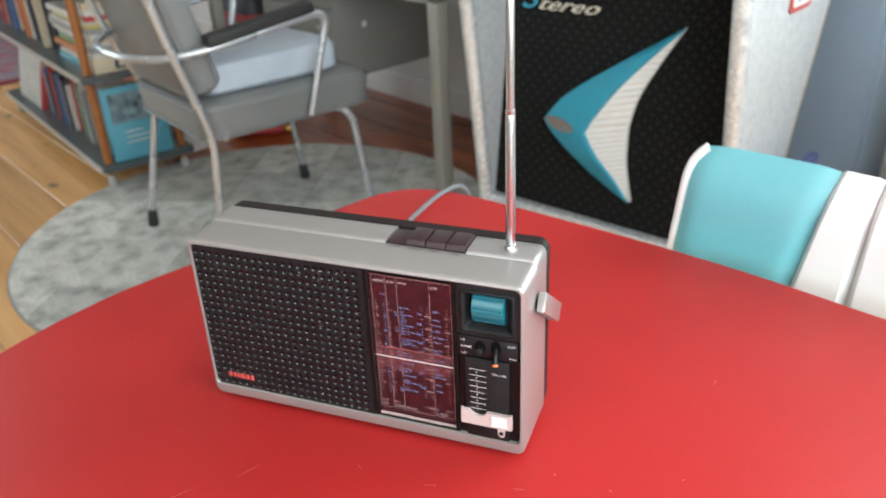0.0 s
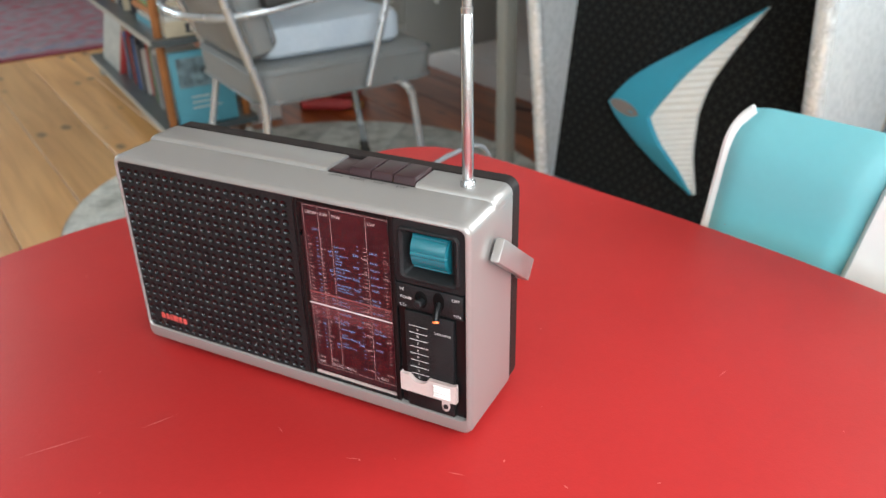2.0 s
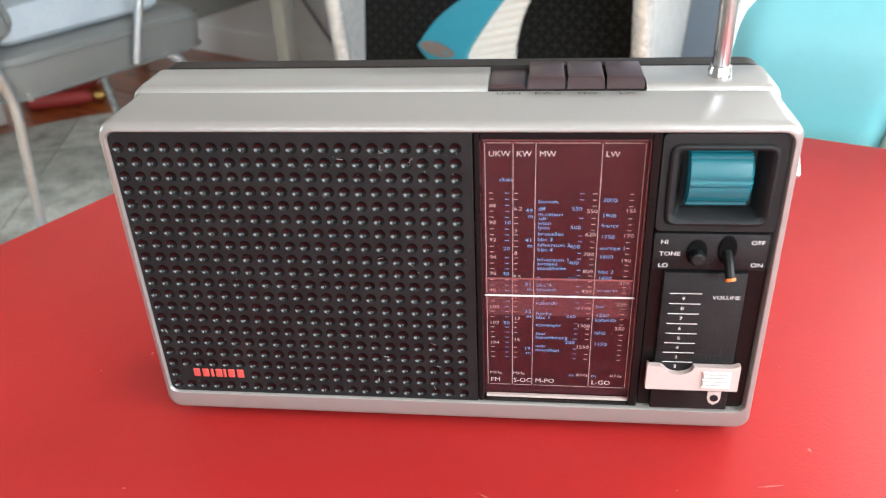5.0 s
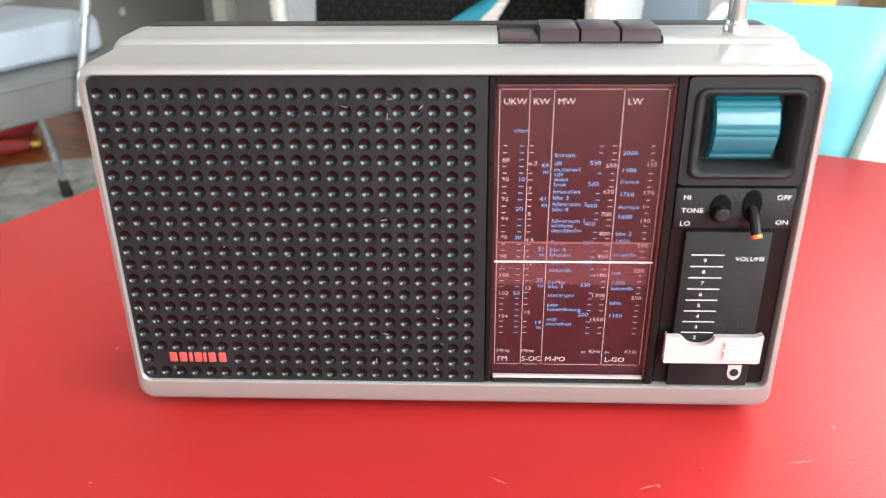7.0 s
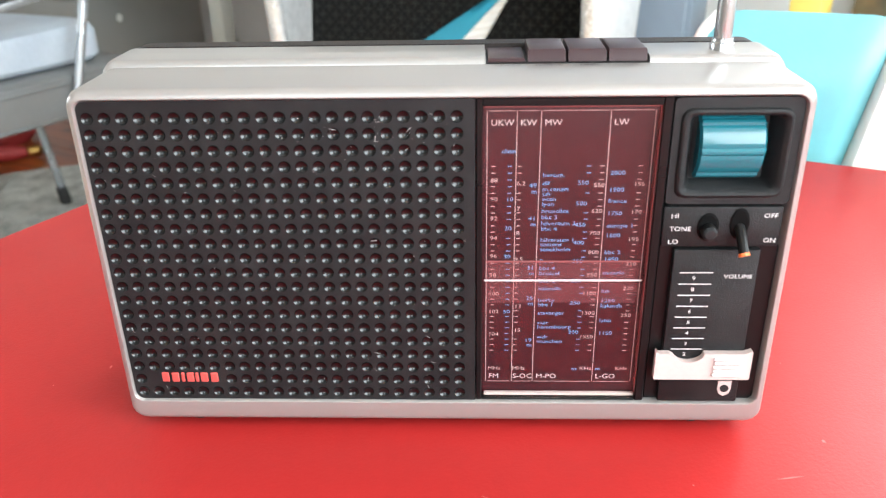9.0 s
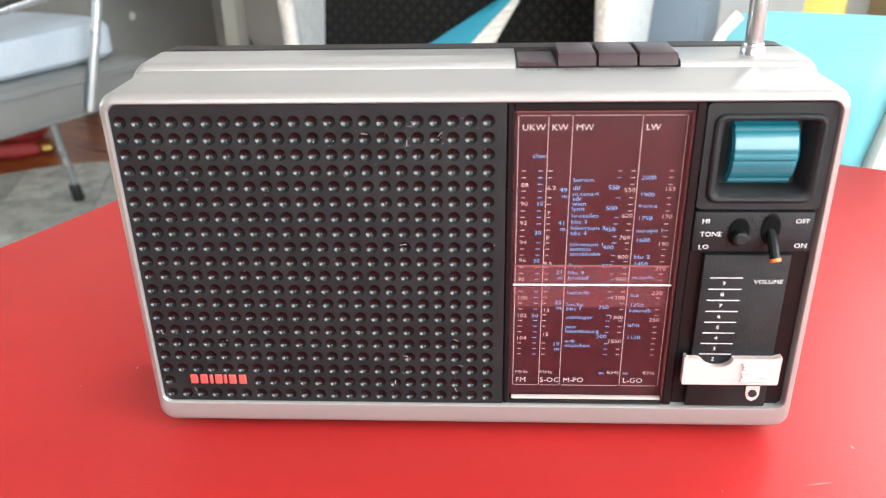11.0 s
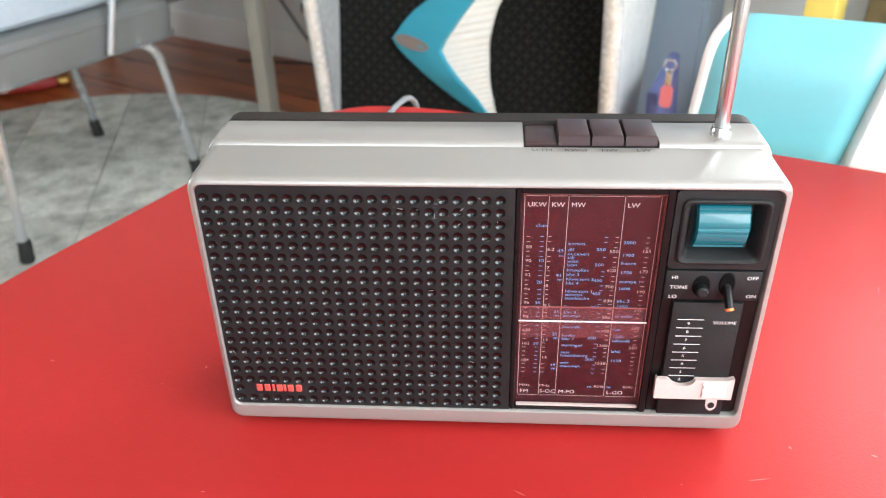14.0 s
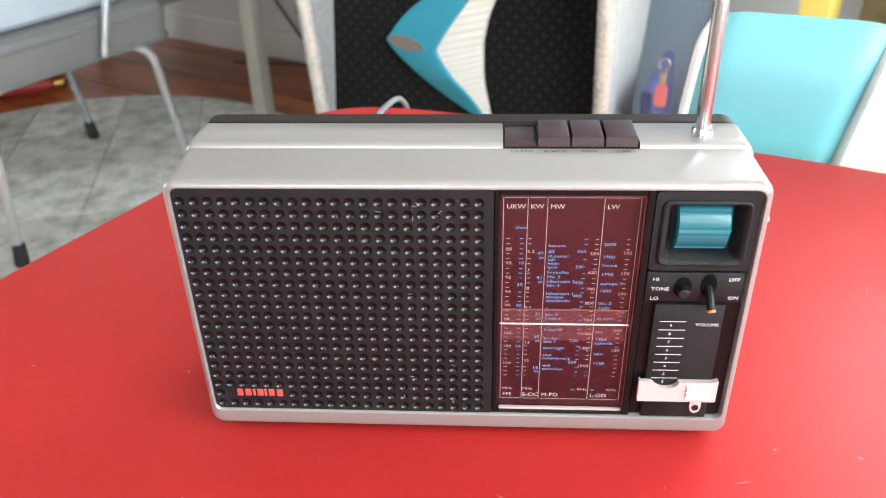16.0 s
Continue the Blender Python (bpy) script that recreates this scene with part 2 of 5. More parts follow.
def thing(name, m, label, category, group="", kind=""):
    ob = new(name)
    ob.empty_display_size = 0.05
    ob.matrix_world = m
    return tagged(ob, label, category, group, kind)


def part(name, bm, mat, parent, label="", smooth=35):
    ob = new(name, mesh_of(name, bm, mat, smooth))
    ob.parent = parent
    return tagged(ob, label)


def solid(name, bm, mat, label, category, kind="", m=None, smooth=35, group=""):
    ob = new(name, mesh_of(name, bm, mat, smooth))
    if m is not None:
        ob.matrix_world = m
    return tagged(ob, label, category, group, kind)


def box(x0, x1, y0, y1, z0, z1, bevel=0.0, seg=2, bm=None, m=None):
    bm = bm or bmesh.new()
    vs = bmesh.ops.create_cube(bm, size=1)["verts"]
    for v in vs:
        v.co = Vector(((x0 + x1) / 2 + v.co.x * (x1 - x0), (y0 + y1) / 2 + v.co.y * (y1 - y0), (z0 + z1) / 2 + v.co.z * (z1 - z0)))
        if m is not None:
            v.co = m @ v.co
    if bevel:
        es = list({e for v in vs for e in v.link_edges})
        bmesh.ops.bevel(bm, geom=es, offset=bevel, segments=seg, profile=0.5, affect="EDGES")
    return bm


def smooth_line(pts, bend, n=6):
    """Rounds the inner corners of a line of points."""
    out = [Vector(pts[0])]
    for a, b, c in zip(pts, pts[1:], pts[2:]):
        a, b, c = Vector(a), Vector(b), Vector(c)
        r = min(bend, (a - b).length * 0.49, (c - b).length * 0.49)
        p, q = b + (a - b).normalized() * r, b + (c - b).normalized() * r
        for i in range(n + 1):
            k = i / n
            out.append(p * (1 - k) ** 2 + b * 2 * k * (1 - k) + q * k * k)
    out.append(Vector(pts[-1]))
    return out


def tube(pts, r, bend=0.04, sides=12, bm=None, closed_ends=True, flat=1.0):
    bm = bm or bmesh.new()
    line = smooth_line(pts, bend) if len(pts) > 2 else [Vector(p) for p in pts]
    line = [p for i, p in enumerate(line) if i == 0 or (p - line[i - 1]).length > 1e-5]
    up = None
    rings = []
    for i, p in enumerate(line):
        d = (line[min(i + 1, len(line) - 1)] - line[max(i - 1, 0)]).normalized()
        if up is None:
            up = d.orthogonal().normalized()
        up = (up - d * up.dot(d)).normalized()
        side = d.cross(up)
        rr = r[i] if isinstance(r, list) else r
        rings.append([bm.verts.new(p + (up * math.cos(2 * math.pi * k / sides) + side * flat * math.sin(2 * math.pi * k / sides)) * rr) for k in range(sides)])
    for a, b in zip(rings, rings[1:]):
        for k in range(sides):
            bm.faces.new((a[k], a[(k + 1) % sides], b[(k + 1) % sides], b[k]))
    if closed_ends:
        bm.faces.new(rings[0][::-1])
        bm.faces.new(rings[-1])
    return bm


def lathe(profile, m=None, sides=24, bm=None):
    """Turns (radius, height) pairs round z."""
    bm = bm or bmesh.new()
    m = m or Matrix()
    rings = [[bm.verts.new(m @ Vector((max(r, 1e-5) * math.cos(2 * math.pi * k / sides), max(r, 1e-5) * math.sin(2 * math.pi * k / sides), h))) for k in range(sides)] for r, h in profile]
    for a, b in zip(rings, rings[1:]):
        for k in range(sides):
            bm.faces.new((a[k], a[(k + 1) % sides], b[(k + 1) % sides], b[k]))
    bm.faces.new(rings[0][::-1])
    bm.faces.new(rings[-1])
    return bm


def rounded(x0, x1, z0, z1, r, n=5):
    """The outline of a rounded rectangle, as (x, z)."""
    out = []
    for cx, cz, a in ((x1 - r, z0 + r, -90), (x1 - r, z1 - r, 0), (x0 + r, z1 - r, 90), (x0 + r, z0 + r, 180)):
        for i in range(n + 1):
            k = radians(a + 90 * i / n)
            out.append((cx + r * math.cos(k), cz + r * math.sin(k)))
    return out


def loft(rings, bm=None, first=True, last=True):
    """Joins rings of equally many points; closes the ends."""
    bm = bm or bmesh.new()
    vs = [[bm.verts.new(p) for p in ring] for ring in rings]
    k = len(vs[0])
    for a, b in zip(vs, vs[1:]):
        for i in range(k):
            bm.faces.new((a[i], a[(i + 1) % k], b[(i + 1) % k], b[i]))
    if first:
        bm.faces.new(vs[0][::-1])
    if last:
        bm.faces.new(vs[-1])
    return bm


def prism(poly, z0, z1, bevel=0.0, bm=None, m=None):
    """A flat outline (x, y) raised from z0 to z1."""
    m = m or Matrix()
    return loft([[m @ Vector((x, y, z0)) for x, y in poly], [m @ Vector((x, y, z1)) for x, y in poly]], bm)


def words(text, x, z, size, bm, y, font_shear=0.0, wide=1.0, centre=False):
    """Adds letters, in the x-z plane facing -y, to a bmesh."""
    cu = bpy.data.curves.new("letters", "FONT")
    cu.body, cu.size, cu.resolution_u, cu.shear = text, size, 2, font_shear
    cu.align_x = "CENTER" if centre else "LEFT"
    ob = new("letters", cu)
    dg = bpy.context.evaluated_depsgraph_get()
    dg.update()
    me = bpy.data.meshes.new_from_object(ob.evaluated_get(dg))
    me.transform(Matrix(((wide, 0, 0, x), (0, 0, 1, y), (0, 1, 0, z), (0, 0, 0, 1))))
    bm.from_mesh(me)
    bpy.data.objects.remove(ob)
    bpy.data.meshes.remove(me)
    bpy.data.curves.remove(cu)
    return bm


def quad(bm, x0, x1, z0, z1, y):
    bm.faces.new([bm.verts.new((x, y, z)) for x, z in ((x0, z0), (x1, z0), (x1, z1), (x0, z1))])


# ---- the room ----
U0, U1, V0, V1, HIGH = -7.2, 1.45, -2.8, 2.3, 2.75


def wall_with_opening(name, label, x0, x1, z1, ox0, ox1, oz0, oz1, m, thick=0.2, mat=None):
    """A wall along local x with one opening through it; the wall's room face is y = 0."""
    bm = bmesh.new()
    box(x0, ox0, 0, thick, 0, z1, bm=bm)
    box(ox1, x1, 0, thick, 0, z1, bm=bm)
    box(ox0, ox1, 0, thick, 0, oz0, bm=bm)
    box(ox0, ox1, 0, thick, oz1, z1, bm=bm)
    return solid(name, bm, mat or WALL, label, "wall", "structure", m, smooth=None)


wall_with_opening("wall_north", "white plastered wall behind the desk with a window opening", U0, U1, HIGH, -0.3, 1.2, 1.0, 2.3, ROOM @ pose(0, V1, 0))
# closes the room unseen; darker than the other walls to cut bounce
wall_with_opening("wall_west", "unseen wall with a window opening beyond the carpet, darkened to cut bounce light", V0 - 0.2, V1 + 0.2, HIGH, -2.4, -0.2, 0.85, 2.35, ROOM @ pose(U0, 0, 0, 0, 0, 90), mat=WALL_DIM)
wall_with_opening("wall_east", "white plastered wall with a wide window opening", -2.5, 3.0, HIGH, -0.80, 1.40, 0.85, 2.35, ROOM @ pose(U1, 0, 0, 0, 0, -90))
# likewise unseen and darkened, so less light bounces back onto the table
wall_with_opening("wall_south", "unseen wall with a window opening opposite the desk, darkened to cut bounce light", -U1, -U0, HIGH, -1.2, 0.2, 0.85, 2.35, ROOM @ pose(0, V0, 0, 0, 0, 180), mat=WALL_DIM)
solid("ceiling", box(U0 - 0.2, U1 + 0.2, V0 - 0.2, V1 + 0.2, HIGH, HIGH + 0.15), CEILING, "plain pale grey painted ceiling", "ceiling", "structure", ROOM, None)
solid("baseboard", box(U0, U1, V1 - 0.018, V1 - 0.001, 0.0, 0.11, 0.004), WHITE_VINYL, "white painted baseboard along the wall", "baseboard", "structure", ROOM)
GROUND = material("courtyard_ground", (0.18, 0.17, 0.15), 0.9)
solid("ground", box(-40, 40, -40, 40, -0.40, -0.30), GROUND, "plain grey ground outside the windows", "ground", "structure", None, None)


def window_in(name, m, wide, low, high):
    w = thing(name, m, "white painted window with clear panes in the wall opening", "window", kind="structure")
    for x0, x1 in ((-wide / 2, -wide / 2 + 0.06), (-0.03, 0.03), (wide / 2 - 0.06, wide / 2)):
        part("window_frame", box(x0, x1, 0.05, 0.11, low, high, 0.004), WHITE_VINYL, w)
    for z0, z1 in ((low, low + 0.06), (high - 0.06, high)):
        for x0, x1 in ((-wide / 2 + 0.06, -0.03), (0.03, wide / 2 - 0.06)):
            part("window_rail", box(x0, x1, 0.052, 0.108, z0, z1), WHITE_VINYL, w)
    part("window_sill", box(-wide / 2, wide / 2, -0.10, 0.05, low + 0.0, low + 0.03, 0.006), WHITE_VINYL, w)
    for x0, x1 in ((-wide / 2 + 0.06, -0.03), (0.03, wide / 2 - 0.06)):
        p = part("pane", box(x0, x1, 0.078, 0.082, low + 0.06, high - 0.06), PANE, w, smooth=None)
        p.visible_shadow = False
    return w


window_in("window_1", ROOM @ pose(U1, -0.30, 0, 0, 0, -90), 2.2, 0.85, 2.35)
window_in("window_4", ROOM @ pose(0.45, V1, 0, 0, 0, 0), 1.5, 1.0, 2.3)
window_in("window_2", ROOM @ pose(U0, -1.3, 0, 0, 0, 90), 2.2, 0.85, 2.35)
window_in("window_3", ROOM @ pose(0.5, V0, 0, 0, 0, 180), 1.4, 0.85, 2.35)

# ---- round patchwork rug, patterned carpet ----
def rug_patch_material():
    m = material("grey_patchwork", (0.60, 0.61, 0.57), 0.95, vary=0.40, grain=95, bump=0.5, bump_scale=420, stain=(0.24, 0.245, 0.22), stain_scale=15, stain_amount=0.75, island=0.25)
    return m


PATCH = rug_patch_material()
RUG_EDGE = material("rug_edge", (0.33, 0.34, 0.32), 0.95, vary=0.2, grain=200, bump=0.5, bump_scale=300)
rug = thing("round_rug", pose(-1.375, 1.97, 0.001, 0, 0, 14), "round grey faded patchwork rug on the floor boards", "rug")
part("rug_base", lathe([(0.752, 0.0), (0.760, 0.003), (0.757, 0.0052), (0.0005, 0.0052)], sides=96), RUG_EDGE, rug)


def clip_disc(x0, x1, y0, y1, r):
    """The part of a rectangle inside a disc of radius r, as an outline."""
    pts = [(x0, y0), (x1, y0), (x1, y1), (x0, y1)]
    for k in range(72):
        cx, cy = math.cos(k * math.pi / 36), math.sin(k * math.pi / 36)
        out = []
        for p, q in zip(pts, pts[1:] + pts[:1]):
            dp, dq = p[0] * cx + p[1] * cy - r, q[0] * cx + q[1] * cy - r
            if dp <= 0:
                out.append(p)
            if dp * dq < 0:
                f = dp / (dp - dq)
                out.append((p[0] + (q[0] - p[0]) * f, p[1] + (q[1] - p[1]) * f))
        pts = out
        if len(pts) < 3:
            return []
    return pts


cuts_x = [-0.76, -0.47, -0.20, 0.08, 0.34, 0.56, 0.76]
cuts_y = [-0.76, -0.42, -0.12, 0.17, 0.45, 0.76]
for i in range(len(cuts_x) - 1):
    for j in range(len(cuts_y) - 1):
        x0, x1, y0, y1 = cuts_x[i] + 0.002, cuts_x[i + 1] - 0.002, cuts_y[j] + 0.002, cuts_y[j + 1] - 0.002
        outline = clip_disc(x0, x1, y0, y1, 0.752)
        if len(outline) > 2:
            part("rug_patch", prism(outline, 0.0055, 0.0085), PATCH, rug, smooth=None)

CARPET = material("oriental_carpet", (0.26, 0.22, 0.25), 0.95, vary=0.55, grain=22, bump=0.4, bump_scale=200, stain=(0.36, 0.05, 0.09), stain_scale=11, stain_amount=1.0)
CARPET_EDGE = material("dark_red_border", (0.24, 0.04, 0.06), 0.95, vary=0.3, grain=90)
carpet = thing("oriental_carpet", ROOM @ pose(-5.42, 0.62, 0.001, 0, 0, 0), "worn red and blue patterned oriental carpet on pine boards", "carpet")
part("woven_field", box(-1.72, 0.62, -1.2, 1.2, 0.0, 0.007), CARPET, carpet)
part("guard_band", box(0.44, 0.57, -1.2, 1.2, 0.006, 0.0073), material("blue_grey_band", (0.20, 0.20, 0.28), 0.95, vary=0.5, grain=30, stain=(0.40, 0.24, 0.22), stain_scale=14, stain_amount=0.9), carpet)
part("carpet_border", box(0.62, 0.69, -1.2, 1.2, 0.0, 0.0075), CARPET_EDGE, carpet)

# ---- grey steel armchair ----
def armchair():
    c = thing("armchair", pose(-1.377, 1.991, 0.0095, 0, 0, -30), "grey vinyl office armchair with tubular steel frame on the round rug", "armchair")
    w = 0.2425
    for s in (-1, 1):
        yr, yf = (-0.285, 0.285) if s < 0 else (-0.270, 0.250)
        rear = part("rear_leg", tube([(s * w, yr, 0.035), (s * w, -0.235 if s > 0 else -0.200, 0.40), (s * w, -0.310, 0.66), (s * w, -0.365, 0.88)], 0.0108, 0.05), TUBE, c)
        part("rubber_foot", lathe([(0.014, 0.0), (0.0165, 0.004), (0.015, 0.05), (0.0128, 0.055)], pose(s * w, yr - 0.002, 0, -7, 0, 0), 16), RUBBER, rear)
        front = part("front_leg", tube([(s * w, yf, 0.035), (s * (w - 0.006), yf - 0.05, 0.394), (s * (w - 0.05), yf - 0.17, 0.398)], 0.0112, 0.06), TUBE, c)
        part("rubber_foot", lathe([(0.014, 0.0), (0.0165, 0.004), (0.015, 0.05), (0.0128, 0.055)], pose(s * w, yf + 0.002, 0, 8, 0, 0), 16), RUBBER, front)
        arm = part("armrest_tube", tube([(s * (w + 0.02), 0.055, 0.405), (s * (w + 0.03), 0.135, 0.685), (s * (w + 0.03), -0.20, 0.640), (s * (w - 0.015), -0.305, 0.624), (s * 0.13, -0.372, 0.620), (0, -0.385, 0.620)], 0.0102, 0.055), TUBE, c)
        part("armrest_pad", box(s * (w + 0.03) - 0.023, s * (w + 0.03) + 0.023, -0.225, 0.085, 0.0, 0.027, 0.004, 2, m=Matrix.Translation((0, 0, 0.677)) @ pose(0, 0, 0, 7.6, 0, 0)), RUBBER, arm, "black plastic armrest pad")
    part("seat_bar", tube([(-w, -0.20, 0.398), (w, -0.20, 0.398)], 0.010), TUBE, c)
    part("seat_bar", tube([(-w, 0.15, 0.400), (w, 0.15, 0.400)], 0.010), TUBE, c)
    # upholstered seat, swelling to its top, with welts
    rings = []
    for z, grow, r in ((0.386, -0.012, 0.05), (0.394, 0.0, 0.06), (0.455, 0.006, 0.06), (0.476, 0.0, 0.06), (0.486, -0.02, 0.05)):
        rings.append([Vector((x, y, z + (0.012 * math.cos(y * 5) if z > 0.46 else 0))) for x, y in rounded(-0.241 - grow, 0.241 + grow, -0.25 - grow, 0.283 + grow, r, 6)])
    seat = part("seat", loft(rings), GREY_VINYL, c)
    for z, g in ((0.3965, 0.004), (0.470, 0.007)):
        ring = [(x, y, z) for x, y in rounded(-0.241 - g, 0.241 + g, -0.25 - g, 0.283 + g, 0.06, 6)]
        part("welt", tube(ring + [ring[0]], 0.0035, 0.004, 6), GREY_VINYL, seat)
    # backrest leaning with the uprights
    lean = pose(0, -0.262, 0.50, 14, 0, 0)
    rings = []
    for z, grow in ((0.0, -0.02), (0.015, 0.0), (0.19, 0.008), (0.36, 0.0), (0.375, -0.02)):
        rings.append([lean @ Vector((x, y + 0.06 * (x / 0.23) ** 2, z)) for x, y in rounded(-0.225 - grow, 0.225 + grow, -0.038 - grow / 2, 0.038 + grow / 2, 0.03, 6)])
    back = part("backrest", loft(rings), GREY_VINYL, c)
    for y in (-0.034, 0.034):
        pts = [lean @ Vector((x, y + 0.06 * (x / 0.23) ** 2, z)) for x, z in rounded(-0.221, 0.221, 0.012, 0.362, 0.03, 5)]
        part("welt", tube(pts + [pts[0]], 0.0035, 0.004, 6), GREY_VINYL, back)
    return c


chair = armchair()
# foam cushion on the seat
rng = random.Random(3)
rings = []
for z, grow in ((0.0, -0.006), (0.01, 0.004), (0.055, 0.004), (0.070, -0.004), (0.076, -0.03)):
    ring = []
    for x, y in rounded(-0.205 - grow, 0.195 + grow, -0.215 - grow, 0.205 + grow, 0.045, 8):
        ring.append(Vector((x, y, z * (1 + 0.10 * math.sin(9 * x + 5 * y)) + (0.010 * math.sin(6 * y + 1) if z > 0.03 else 0))))
    rings.append(ring)
solid("seat_cushion", loft(rings), FOAM, "pale blue foam cushion lying on the grey armchair seat", "cushion", m=pose(-1.377, 1.991, 0.507, 0, 0, -30))

# ---- steel desk ----
DESK = pose(-0.875, 2.285, 0, 0, 0, -25)
desk = thing("steel_desk", DESK, "grey steel office desk with hanging drawer unit against the wall", "desk")
part("leg", box(-0.022, 0.022, -0.022, 0.022, 0.0, 0.66, 0.004), LEG_STEEL, desk, "beige-grey square steel leg")
part("leg", box(-0.022, 0.022, 0.50, 0.544, 0.0, 0.66, 0.004), LEG_STEEL, desk, "beige-grey square steel leg")
part("leg", box(-1.322, -1.278, -0.022, 0.022, 0.0, 0.66, 0.004), LEG_STEEL, desk, "beige-grey square steel leg")
part("leg", box(-1.322, -1.278, 0.50, 0.544, 0.0, 0.66, 0.004), LEG_STEEL, desk, "beige-grey square steel leg")
part("apron", box(-1.278, -0.022, -0.018, 0.018, 0.655, 0.70, 0.003), LEG_STEEL, desk, "beige-grey steel front rail")
part("side_rail", box(-0.02, 0.02, 0.022, 0.50, 0.655, 0.70, 0.003), LEG_STEEL, desk, "beige-grey steel side rail")
part("desktop", box(-1.34, 0.04, -0.05, 0.58, 0.70, 0.73, 0.006), GREY_STEEL, desk)
ped = part("drawer_unit", box(-1.03, -0.60, 0.06, 0.57, 0.30, 0.695, 0.006), GREY_STEEL, desk)
for z0, z1 in ((0.307, 0.43), (0.436, 0.56), (0.566, 0.69)):
    dr = part("drawer_front", box(-1.025, -0.605, 0.046, 0.0595, z0, z1, 0.004), GREY_STEEL, ped)
    part("drawer_knob", lathe([(0.006, 0.0), (0.005, 0.012), (0.011, 0.016), (0.011, 0.022), (0.006, 0.025)], Matrix.Translation((-0.655, 0.046, (z0 + z1) / 2)) @ pose(0, 0, 0, 90, 0, 0), 16), LEG_STEEL, dr)
part("sticker", prism([(0.011 * math.cos(k / 3) * (1 + 0.12 * math.cos(2 * k / 3)), 0.013 * math.sin(k / 3)) for k in range(19)], 0, 0.001, m=Matrix.Translation((-0.599, 0.20, 0.49)) @ pose(0, 0, 0, 90, 0, 90)), WHITE_VINYL, ped, "small pale sticker")

# ---- loudspeaker cabinet with chevron ----
SPK = pose(-0.35, 1.935, 0, 0, 0, -20.7)
XL, XR, ZB, ZT = -0.29, 0.435, 0.165, 0.98


def y_front(z):
    return -(0.10 + 0.12 * (z - 0.43))


def y_cloth(z):
    return 0.137 * (z - 0.43)


def y_back(z):
    return 0.18 + 0.39 * (z - 0.34)


def hexa(x0, x1, lo, hi, z0, z1, bevel=0.0, bm=None):
    """A block between two x, whose front and back lean: lo and hi give y at a height."""
    bm = bm or bmesh.new()
    vs = [bm.verts.new((x, y, z)) for x in (x0, x1) for z, ys in ((z0, (lo(z0), hi(z0))), (z1, (lo(z1), hi(z1)))) for y in ys]
    for f in ((0, 1, 3, 2), (4, 6, 7, 5), (0, 4, 5, 1), (2, 3, 7, 6), (0, 2, 6, 4), (1, 5, 7, 3)):
        bm.faces.new([vs[i] for i in f])
    if bevel:
        bmesh.ops.bevel(bm, geom=bm.edges[:], offset=bevel, segments=3, profile=0.5, affect="EDGES")
    return bm


spk = thing("loudspeaker_cabinet", SPK, "vintage loudspeaker cabinet in silver vinyl with black cloth front", "loudspeaker")
for x0, x1 in ((XL, XL + 0.022), (XR - 0.022, XR)):
    sp = part("side_panel", hexa(x0, x1, y_front, y_back, ZB, ZT, 0.005), FOIL, spk)
    rear = part("rear_edge", hexa(x0 + 0.002, x1 - 0.002, lambda z: y_back(z) + 0.001, lambda z: y_back(z) + 0.016, ZB + 0.004, ZT - 0.004, 0.003), TAN, sp, "bare tan edge strip")
for x, s in ((XL + 0.018, 1), (XR - 0.018, -1)):
    part("front_bead", tube([(x, y_front(ZB) + 0.004, ZB), (x, y_front(ZT) + 0.004, ZT)], 0.019, sides=14), BEAD, spk, "bright rounded silver edge")
part("bottom_rail", hexa(XL + 0.022, XR - 0.022, lambda z: y_front(z) + 0.004, lambda z: y_cloth(z) - 0.001, ZB, ZB + 0.038, 0.006), BEAD, spk)
part("top_panel", hexa(XL + 0.022, XR - 0.022, y_front, y_back, ZT - 0.03, ZT - 0.002, 0.004), FOIL, spk)
part("bottom_panel", hexa(XL + 0.022, XR - 0.022, y_cloth, y_back, ZB, ZB + 0.02), FOIL, spk)
part("back_panel", hexa(XL + 0.022, XR - 0.022, lambda z: y_back(z) - 0.015, y_back, ZB + 0.02, ZT - 0.03), TAN, spk)
cloth = part("speaker_cloth", hexa(XL + 0.022, XR - 0.022, y_cloth, lambda z: y_cloth(z) + 0.012, ZB + 0.02, ZT - 0.03), CLOTH, spk)
# the weave's staggered little crosses
bm = bmesh.new()
tilt = Matrix.Translation((0, y_cloth(0.43), 0.43)) @ pose(0, 0, 0, -7.8, 0, 0)
row = 0
z = -0.235
while z < 0.50:
    x = XL + 0.036 + (0.0165 if row % 2 else 0.0)
    while x < XR - 0.036:
        for dx, dz in ((0.0112, 0.0014), (0.0014, 0.0112)):
            bm.faces.new([bm.verts.new(tilt @ Vector((x + a * dx, -0.0015, z + b * dz))) for a, b in ((-1, -1), (1, -1), (1, 1), (-1, 1))])
        x += 0.033
    z += 0.0165
    row += 1
tagged(part("weave_cross", bm, CLOTH_CROSS, cloth, "grey crosses woven in the cloth", smooth=None), kind="stuff")
for x in (XL + 0.05, XR - 0.05):
    for y in (0.0, 0.07):
        part("leg", lathe([(0.012, 0.0), (0.020, ZB + 0.004)], pose(x, y, 0), 16), TUBE, spk)


